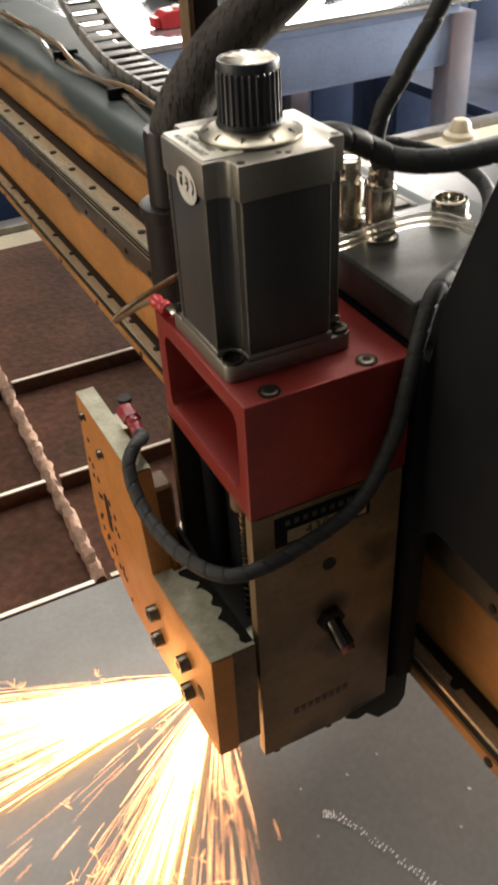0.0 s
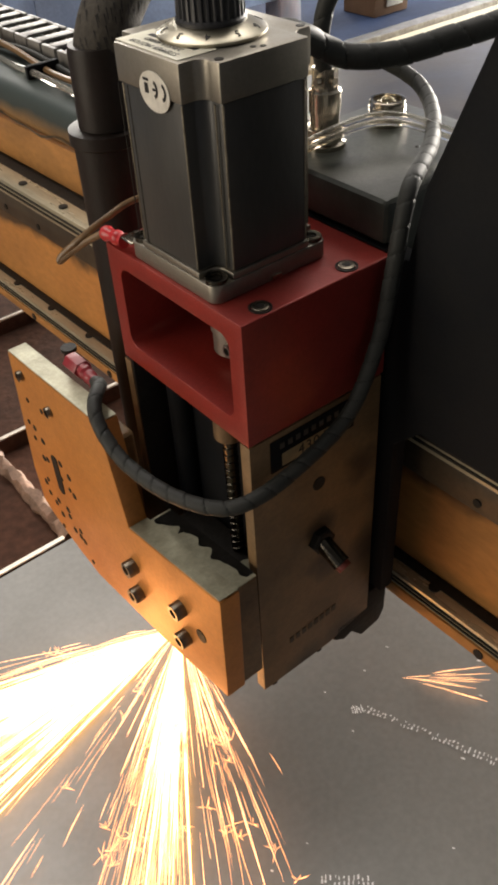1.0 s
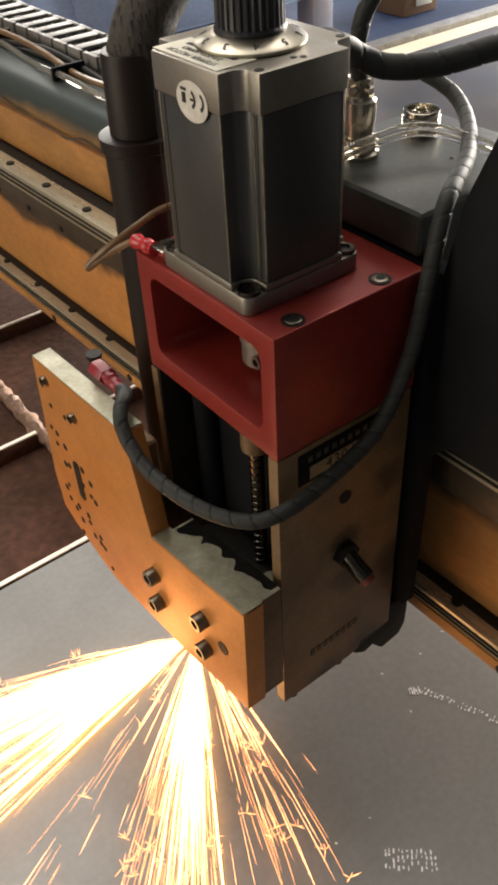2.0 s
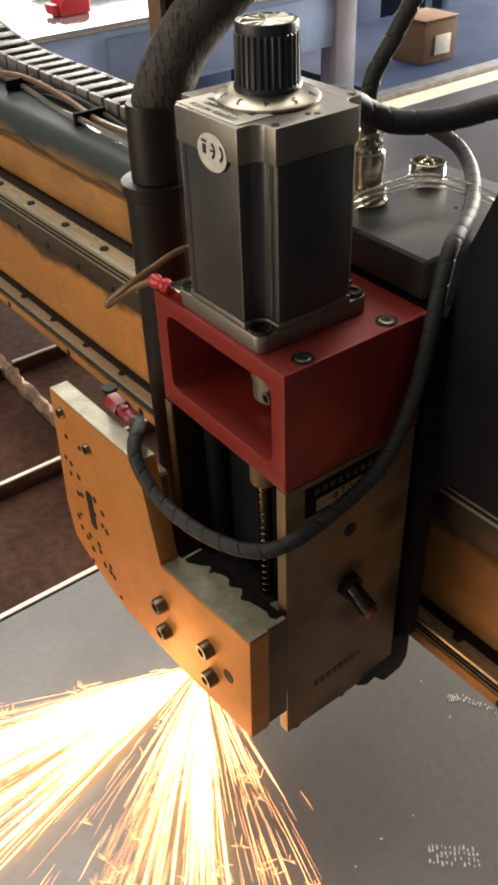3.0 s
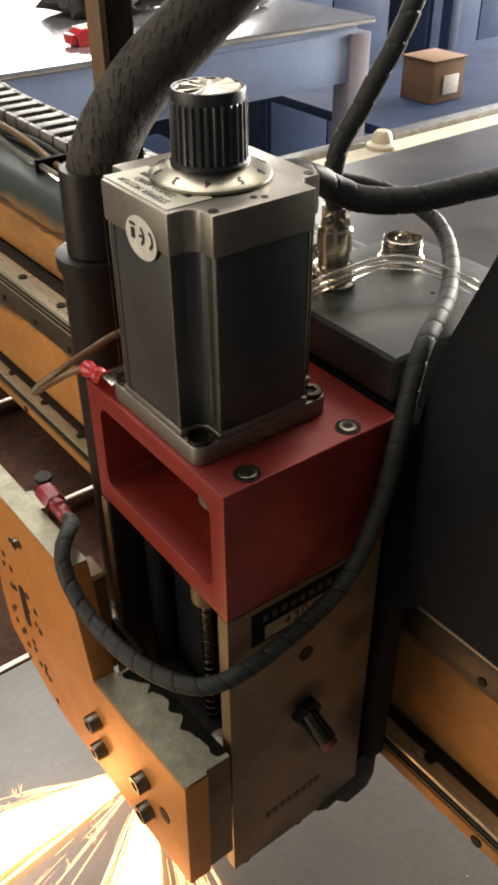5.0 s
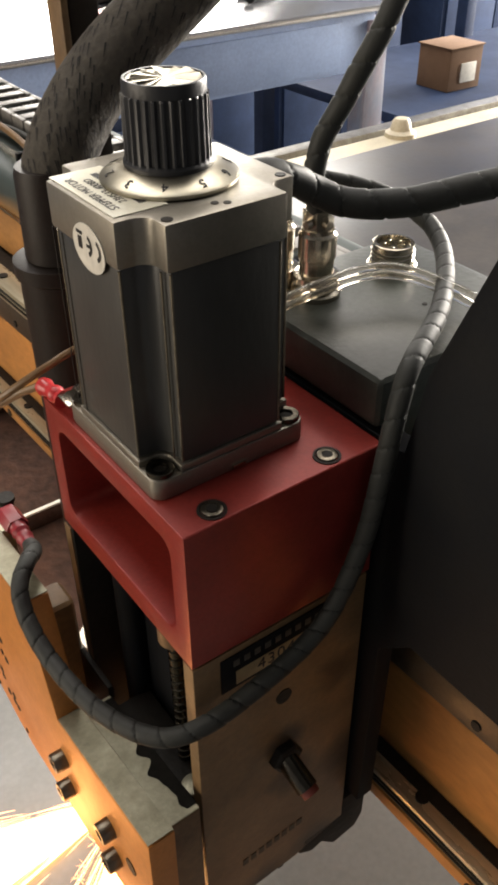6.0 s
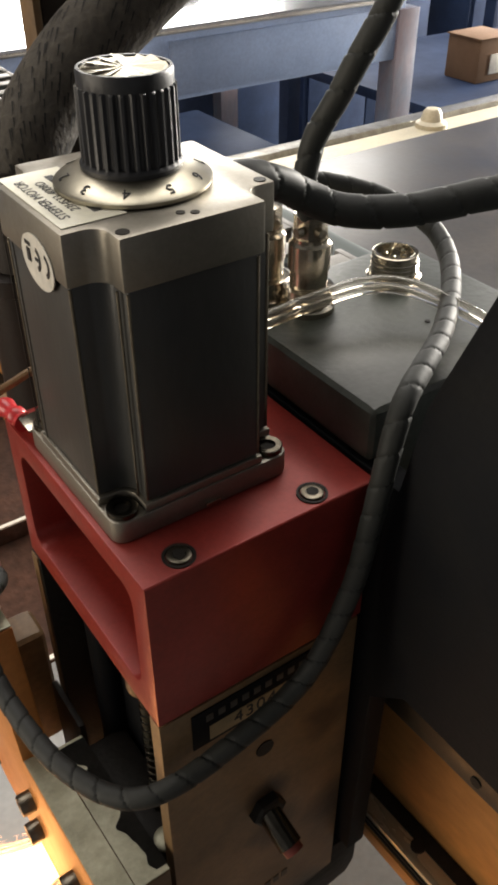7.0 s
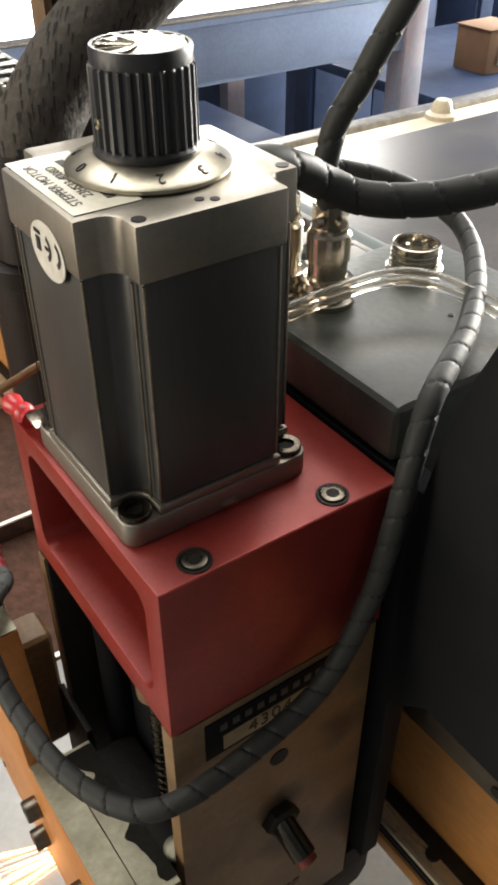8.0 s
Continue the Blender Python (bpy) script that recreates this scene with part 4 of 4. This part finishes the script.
    B = rides(thing("hose_bracket", (0.064, 0.158, 1.0), "upright brown steel angle bar behind the hose", "bracket"))
    part("flange", box(0.0540, 0.0570, 0.1540, 0.1655, 1.03, 1.55, 0.0008), TAN, B)
    part("web", box(0.0572, 0.0690, 0.1540, 0.1570, 1.03, 1.55, 0.0008), RUBBER, B)
    part("foot", box(0.0540, 0.1180, 0.1540, 0.1700, 1.02, 1.0298, 0.001), TAN, B)


def stepper_motor():
    M = rides(thing("stepper_motor", (0.030, 0.0455, 1.10), "black stepper motor with silver end caps", "motor"))
    cx, cy, h = 0.0300, 0.0455, 0.0283

    def notched(half, notch, fillet=0.0042):
        """A square with its corners cut out square, the inner corner rounded."""
        out = []
        inner = half - notch
        for q in range(4):
            a = q * math.pi / 2
            pts = [(half, inner)]
            for i in range(7):
                t = radians(90 * i / 6)
                pts.append((inner + fillet * (1 - math.sin(t)), inner + fillet * (1 - math.cos(t))))
            pts.append((inner, half))
            out += [(x * math.cos(a) - y * math.sin(a) + cx, x * math.sin(a) + y * math.cos(a) + cy) for x, y in pts]
        return out

    part("flange", prism(rounded(cx - h, cx + h, cy - h, cy + h, 0.004, 5), "z", 1.1001, 1.1074, 0.0007), ALU, M, "cast aluminium front flange")
    part("boss_ring", prism(notched(h - 0.0004, 0.0092), "z", 1.1075, 1.1100, 0.0004), ALU, M)
    part("stator", prism(notched(h - 0.0010, 0.0095, 0.0052), "z", 1.1101, 1.1708, 0.0011), LAMIN, M, "black laminated stator")
    cap = part("rear_cap", prism(notched(h, 0.0092), "z", 1.1709, 1.184, 0.0011), ALU, M, "cast aluminium rear cap")
    for sx in (-1, 1):
        for sy in (-1, 1):
            socket_screw("mount_screw", (cx + sx * 0.0236, cy + sy * 0.0236, 1.1075), "z", 0.0043, 0.0016, M, OILSTEEL)
            part("cap_screw_hole", lathe([(0.0016, 0), (0.0016, 0.0003), (0.0012, 0.0003)], (cx + sx * (0.0166 if sx * sy > 0 else 0.0254), cy + sy * (0.0254 if sx * sy > 0 else 0.0166), 1.1839), "z", 16), GREASESHADE, cap)
    for x, y in ((0.0318, 0.0205), (0.0290, 0.0222)):
        part("vent_hole", lathe([(0.0011, 0), (0.0011, 0.0002)], (x, y, 1.184), "z", 12), GREASESHADE, cap)
    part("exposed_tab", box(0.029, 0.034, 0.0165, 0.0172, 1.1005, 1.1022, 0.0003), NICKEL, M)
    for y in (0.060, 0.066):
        part("stator_groove", box(0.00255, 0.00275, y, y + 0.0004, 1.1095, 1.1700, 0), GREASESHADE, M)
    # thin bright rods added for the highlights along the stack's corner edges
    g = h - 0.0010
    for sx, sy in ((-1, -1), (1, -1), (-1, 1), (1, 1)):
        for u, v, w in ((g - 0.0097, g - 0.0002, 0.00045), (g - 0.0085, g - 0.0030, 0.00035), (g - 0.0002, g - 0.0097, 0.00045)):
            part("edge_glint", lathe([(w, 1.1108), (w, 1.1702)], (cx + sx * u, cy + sy * v, 0), "z", 8), SCREW, M, "thin bright rod drawn for the glint on a lamination edge")
    # label and approval mark
    lab = part("label", box(0.0032, 0.0190, 0.0285, 0.0650, 1.1841, 1.1843, 0), LABEL, cap, "cream printed label")
    turn = pose(0, 0, 0, 0, 0, 90)
    for s, x, size in (("STEPPER MOTOR", 0.0065, 0.0036), ("23HS33-4008D", 0.0105, 0.0034)):
        part("print", text(s, size, Matrix.Translation((x, 0.0465, 1.1844)) @ turn, 0.00003), INK, lab, smooth=False)
    part("print_bar", box(0.0132, 0.0152, 0.033, 0.060, 1.18431, 1.1844, 0), INK, lab)
    mark = part("approval_mark", lathe([(0.0068, 0.0), (0.0068, 0.00025)], (0, 0, 0), "-x", 36), WHITE, cap, "white oval sticker")
    for v in mark.data.vertices:
        p = v.co + BASE[M]
        v.co = Vector((cx - h - 0.0001 + p.x, 0.0412 + p.y * 1.30, 1.1722 + p.z * 0.98)) - BASE[M]

    def arc(yc, zc, r, a0, a1, w=0.0006):
        bm = bmesh.new()
        rows = []
        for i in range(15):
            a = radians(a0 + (a1 - a0) * i / 14)
            rows.append([bm.verts.new((cx - h - 0.00045, yc + (r + d) * math.cos(a), zc + (r + d) * math.sin(a))) for d in (-w, w)])
        for a, b in zip(rows, rows[1:]):
            bm.faces.new((a[0], a[1], b[1], b[0]))
        return bm

    part("mark_arc", arc(0.0372, 1.1730, 0.0026, 110, 250), INK, mark)
    part("mark_arc", joined(arc(0.0420, 1.1730, 0.0026, 110, 250), box(cx - h - 0.0006, cx - h - 0.00044, 0.0402, 0.0418, 1.1726, 1.1734, 0)), INK, mark)
    part("mark_bin", joined(box(cx - h - 0.0006, cx - h - 0.00044, 0.0445, 0.0465, 1.1712, 1.1745, 0), box(cx - h - 0.0006, cx - h - 0.00044, 0.0440, 0.0470, 1.1752, 1.1761, 0)), INK, mark)

    # turning knob with its dial
    base = Vector((cx, cy, 1.1842))
    knob = part("knob", knob_body(base), KNOB, M, "ribbed black plastic knob")
    for v in knob.data.vertices:
        v.co -= base - BASE[M]
    knob.location = base - BASE[M]
    PIVOT[knob] = base - BASE[M]
    part("dial", lathe([(0.0186, 0.0), (0.0191, 0.0004), (0.0191, 0.0012), (0.0186, 0.0016), (0.0135, 0.0040), (0.0115, 0.0041)], base, "z", 64), BRUSHED, knob, "spun aluminium dial with digits")
    part("cap_disc", lathe([(0.0099, 0.0252), (0.0099, 0.0257), (0.0095, 0.0258)], base, "z", 40), BRUSHED, knob, "spun aluminium cap")
    # tilted wedges build the spun cap's radial gleam into its shape
    for i in range(12):
        a = i * math.pi / 6
        bm = bmesh.new()
        c = base + Vector((0, 0, 0.02585))
        b0 = a + (0.20 if i % 2 else 0.34)
        bm.faces.new([bm.verts.new(c + Vector((r * math.cos(t), r * math.sin(t), 0.00004 + (0.0004 if i % 2 else 0.0007) * r / 0.0096 * (t == b0)))) for r, t in ((0.0005, a), (0.0096, a), (0.0096, b0), (0.0005, b0))])
        part("gleam_wedge", bm, BRUSHED, knob)
    dot = lathe([(0.0012, 0.0108), (0.0012, 0.0121), (0.0008, 0.0122)], (0, 0, 0), "-x", 14)
    dot.transform(Matrix.Translation(base + Vector((0, 0, 0.0115))) @ pose(0, 0, 0, 0, 0, -86))
    part("set_screw", dot, PIN, knob, "brass set screw")
    for n in range(10):
        a = -116.6 + (n - 4.25) * 36
        ar = radians(a)
        tilt = math.degrees(math.atan2(0.0024, 0.0051))
        m = Matrix.Translation(base + Vector((0.0163 * math.cos(ar), 0.0163 * math.sin(ar), 0.00285))) @ pose(0, 0, 0, 0, 0, a - 90) @ pose(0, 0, 0, -tilt, 0, 0)
        part("digit", text(str(n), 0.0040, m, 0.00008), INK, knob, smooth=False)
    return M, knob


def knob_body(base):
    n = 120
    rings = [(0.0122, 0.0041, 0), (0.0123, 0.0052, 0), (0.0119, 0.0058, 0), (0.0118, 0.0061, 1), (0.0116, 0.0222, 1), (0.0110, 0.0226, 0), (0.0111, 0.0254, 0), (0.0108, 0.0261, 0), (0.0101, 0.0261, 0), (0.0099, 0.0252, 0)]
    bm = bmesh.new()
    loops = []
    for r, z, ribs in rings:
        loop = []
        for i in range(n):
            a = 2 * math.pi * i / n
            rr = r * (1 - (0.065 if i % 4 in (0, 1) else 0.0) * ribs)
            loop.append(bm.verts.new(base + Vector((rr * math.cos(a), rr * math.sin(a), z))))
        loops.append(loop)
    for a, b in zip(loops, loops[1:]):
        for i in range(n):
            bm.faces.new((a[i], a[(i + 1) % n], b[(i + 1) % n], b[i]))
    bm.faces.new(loops[0])
    bm.faces.new(loops[-1])
    bmesh.ops.recalc_face_normals(bm, faces=bm.faces)
    return bm


def cables():
    c = rides(thing("sensor_cable", (0.0, 0.05, 1.0), "black spiral-wrapped cable looping round the lifter", "cable"))
    pts = [(-0.012, 0.104, 1.0258), (-0.0130, 0.097, 1.0285), (-0.0195, 0.088, 1.0325), (-0.0265, 0.079, 1.0310), (-0.0290, 0.069, 1.0240), (-0.0285, 0.052, 1.0165), (-0.025, 0.025, 1.016), (-0.016, 0.004, 1.017),
           (-0.004, -0.005, 1.020), (0.018, -0.007, 1.025), (0.047, -0.0075, 1.038), (0.063, -0.0075, 1.066), (0.069, -0.0075, 1.092), (0.0735, -0.0065, 1.112), (0.081, -0.003, 1.1265), (0.094, 0.004, 1.129),
           (0.108, 0.012, 1.129), (0.122, 0.022, 1.129), (0.138, 0.036, 1.1295), (0.152, 0.052, 1.131), (0.157, 0.066, 1.135), (0.150, 0.082, 1.142), (0.132, 0.094, 1.148), (0.110, 0.100, 1.152)]
    part("wrap", tube(pts, 0.0033, 26, 14, spiral=0.0092, depth=0.12), LOOM, c)
    m = rides(thing("motor_cable", (0.1, 0.04, 1.15), "thick black spiral-wrapped motor cable", "cable"))
    pts = [(0.050, 0.050, 1.1765), (0.066, 0.0505, 1.1760), (0.078, 0.0515, 1.1715), (0.087, 0.0515, 1.1662), (0.095, 0.047, 1.162), (0.102, 0.040, 1.1615), (0.113, 0.033, 1.162), (0.126, 0.025, 1.165), (0.15, 0.013, 1.170), (0.21, -0.01, 1.185)]
    part("wrap", tube(pts, 0.0048, 26, 14, spiral=0.0120, depth=0.12), LOOM, m)
    u = rides(thing("plug_cable", (0.1, 0.07, 1.15), "black spiral-wrapped cable rising from the plug", "cable"))
    pts = [(0.1010, 0.0650, 1.150), (0.0965, 0.0630, 1.164), (0.0990, 0.0625, 1.177), (0.1035, 0.0590, 1.188), (0.1075, 0.0555, 1.199), (0.115, 0.0535, 1.212), (0.129, 0.057, 1.231), (0.165, 0.070, 1.278)]
    part("wrap", tube(pts, 0.0036, 26, 14, spiral=0.0105, depth=0.14), LOOM, u)
    for k in range(2):
        t = rides(thing("air_tube", (0.1, 0.06, 1.13), "thin clear plastic air tube over the box", "tube", "clear air tubes"))
        pts = [(0.066, 0.066, 1.119 + 0.002 * k), (0.076, 0.056, 1.125 + 0.003 * k), (0.090, 0.0505, 1.1295 + 0.003 * k), (0.105, 0.0485, 1.131 + 0.003 * k), (0.116, 0.045, 1.131 + 0.003 * k), (0.123, 0.038, 1.130 + 0.003 * k), (0.128, 0.028, 1.128 + 0.003 * k), (0.132, 0.018, 1.1255 + 0.003 * k), (0.138, 0.006, 1.1225)]
        part("tube", tube(pts, 0.0016, 12, 12), CLEARTUBE, t)
    w = rides(thing("ground_wire", (0.0, 0.09, 1.10), "brown ground wire with a red crimp terminal", "wire"))
    pts = [(0.001, 0.092, 1.104), (-0.004, 0.101, 1.098), (-0.010, 0.109, 1.091), (-0.013, 0.1125, 1.0875), (-0.0115, 0.111, 1.091), (-0.006, 0.104, 1.0985), (0.006, 0.099, 1.106), (0.022, 0.098, 1.110), (0.05, 0.095, 1.108)]
    part("strand", tube(pts, 0.0015, 10, 10), WIRE, w)
    part("crimp", tube([(0.0008, 0.0925, 1.1037), (0.0020, 0.0850, 1.1037), (0.0028, 0.080, 1.1036)], 0.0029, 16, 4, taper=lambda s: 1.0 + 0.18 * math.sin(s * 14)), REDPLASTIC, w, "red crimp sleeve")
    part("ring_tongue", box(0.0008, 0.0075, 0.0712, 0.0800, 1.1054, 1.1064, 0.0006), NICKEL, w, "bare ring tongue")


# ---- arc and sparks ----
def sparks():
    A = thing("plasma_flame", (0.022, 0.121, 0.7905), "white-hot plasma arc under the torch tip", "arc")
    part("flame", lathe([(0.0008, 0.0), (0.0022, 0.003), (0.0014, 0.0078)], (0.022, 0.121, 0.7905), "z", 16), ARC, A)
    out = [A]
    rnd = random.Random(21)
    origin = Vector((0.022, 0.121, 0.7915))

    def streak(bm, o, way, length, width, curl):
        side = way.cross(Vector((0, 0, 1))).normalized()
        up = side.cross(way).normalized()
        rings = []
        for i in range(5):
            f = i / 4
            c = o + way * (length * f) + side * (curl * length * f * f) - Vector((0, 0, 1)) * (0.05 * length * f * f)
            w = width * (0.25, 0.8, 1.0, 0.8, 0.12)[i]
            rings.append([bm.verts.new(c + (side * a + up * b) * w) for a, b in ((1, 0), (-0.5, 0.86), (-0.5, -0.86))])
        for a, b in zip(rings, rings[1:]):
            for k in range(3):
                bm.faces.new((a[k], a[(k + 1) % 3], b[(k + 1) % 3], b[k]))

    def fork(bm, o, size):
        for _ in range(6):
            w = Vector((rnd.uniform(-1, 1), rnd.uniform(-1, 1), rnd.uniform(-0.3, 1))).normalized()
            streak(bm, o, w, size * rnd.uniform(0.4, 1), 0.00016, 0)

    # fans: heading in degrees, half spread, reach, streaks, dense core, ends with the cut
    fans = ((171, 7, 0.27, 220, 40, True), (178, 7, 0.27, 160, 50, True), (185, 7, 0.26, 200, 34, True), (205, 6, 0.20, 26, 0, True), (222, 7, 0.20, 200, 16, True), (233, 6, 0.20, 260, 36, True), (250, 9, 0.17, 80, 0, True), (165, 9, 0.20, 70, 0, True), (172, 10, 0.10, 36, 6, False))
    for head, spread, reach, count, dense, ends in fans:
        f = thing("spark_fan", origin, "fan of glowing sparks sprayed over the sheet", "sparks", "spark fans", "stuff")
        bm = bmesh.new()
        bh = bmesh.new()
        for _ in range(count):
            a = radians(head + rnd.gauss(0, spread * 0.55))
            rise = max(0.0, rnd.gauss(0.05, 0.07))
            way = Vector((math.cos(a), math.sin(a), rise)).normalized()
            start = reach * rnd.random() ** 1.2 * 0.85
            length = rnd.uniform(0.012, 0.07)
            o = origin + way * start
            thick = rnd.uniform(0.00008, 0.00019) * (1.2 if start < 0.06 else 0.85)
            streak(bh if (start < 0.08 or rnd.random() < 0.3) else bm, o, way, length, thick, rnd.uniform(-0.05, 0.05))
            if rnd.random() < 0.22:
                fork(bm, o + way * length, 0.007)
        part("streak", bm, STREAK, f, "thin orange spark trails")
        part("hot_streak", bh, STREAKHOT, f, "white-hot spark trails")
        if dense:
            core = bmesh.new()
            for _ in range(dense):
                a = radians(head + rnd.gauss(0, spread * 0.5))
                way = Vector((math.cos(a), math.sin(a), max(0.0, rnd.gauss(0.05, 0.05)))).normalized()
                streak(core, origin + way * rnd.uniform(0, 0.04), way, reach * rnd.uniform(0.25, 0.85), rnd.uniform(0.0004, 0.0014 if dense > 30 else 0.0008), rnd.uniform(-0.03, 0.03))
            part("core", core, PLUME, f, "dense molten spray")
        out.append(f)
        if not ends:
            LASTING.append(f)
    return out


def stray_sparks():
    """Sparks that skip over the sheet at the start of the cut."""
    rnd = random.Random(3)
    base = Vector((0.066, 0.004, 0.7915))
    f = thing("stray_spark", base, "few orange sparks skipping over the sheet", "sparks", kind="stuff")
    bm = bmesh.new()
    for _ in range(15):
        a = radians(rnd.uniform(-66, -28))
        way = Vector((math.cos(a), math.sin(a), rnd.uniform(0, 0.16))).normalized()
        o = base + way * rnd.uniform(0.0, 0.034)
        side = way.cross(Vector((0, 0, 1))).normalized()
        up = side.cross(way)
        length = rnd.uniform(0.010, 0.034)
        rings = [[bm.verts.new(o + way * (length * g) + (side * p + up * q) * w) for p, q in ((1, 0), (-0.5, 0.86), (-0.5, -0.86))] for g, w in ((0, 0.00003), (0.6, 0.00009), (1, 0.00003))]
        for u, v in zip(rings, rings[1:]):
            for k in range(3):
                bm.faces.new((u[k], u[(k + 1) % 3], v[(k + 1) % 3], v[k]))
    part("streak", bm, STREAKHOT, f)
    return f


LASTING = []
hall()
cutting_table()
steel_sheet()
bench()
background()
gantry()
cover_box()
lifter()
MOTOR, KNOB_PART = stepper_motor()
cables()
SPARKS = sparks()
STRAY = stray_sparks()


def motions():
    times = [i * 0.25 for i in range(33)]
    for ob in RIDERS:
        b = BASE[ob]
        walk(ob, [(t, Matrix.Translation(b + Vector((travel(t), 0, 0)))) for t in times])
    # the knob stands almost still while cutting, then turns as the torch lifts
    kb = KNOB_PART.location.copy()
    turns = ((0.0, 0), (1.0, -6), (2.0, 4), (3.0, -4), (4.0, 3), (5.0, -2), (6.0, 0), (7.0, 2), (7.2, 25), (7.5, 42), (7.8, 70), (8.0, 88))
    walk(KNOB_PART, [(t, Matrix.Translation(kb) @ pose(0, 0, 0, 0, 0, a)) for t, a in turns])
    # sparks flicker round the torch and die when the cut ends
    rnd = random.Random(8)
    for i, ob in enumerate(SPARKS):
        b = BASE[ob]
        rows = []
        t = 0.0
        while t < 7.05:
            yaw = 0 if i == 0 else rnd.uniform(-5, 5)
            rows.append((t, Matrix.Translation(b + Vector((travel(t), 0, 0))) @ pose(0, 0, 0, 0, 0, yaw)))
            t = round(t + 0.1, 3)
        if ob in LASTING:
            rows += [(t / 10, Matrix.Translation(b + Vector((travel(t / 10), 0, 0))) @ pose(0, 0, 0, 0, 0, rnd.uniform(-6, 6))) for t in range(71, 81)]
            walk(ob, rows)
            continue
        gone = Matrix.Translation(b + Vector((travel(7.2), 0, -1.6)))
        rows += [(7.15, gone), (8.0, gone)]
        walk(ob, rows)
    b = BASE[STRAY]
    rows = [(t / 10, Matrix.Translation(b + Vector((0.008 * t / 10, 0.02 - 0.03 * t / 10, 0))) @ pose(0, 0, 0, 0, 0, rnd.uniform(-5, 5))) for t in range(4, 12)]
    gone = Matrix.Translation(b + Vector((0.15, -0.2, -1.6)))
    walk(STRAY, [(0.0, gone), (0.3, gone)] + rows + [(1.3, gone), (8.0, gone)])


motions()
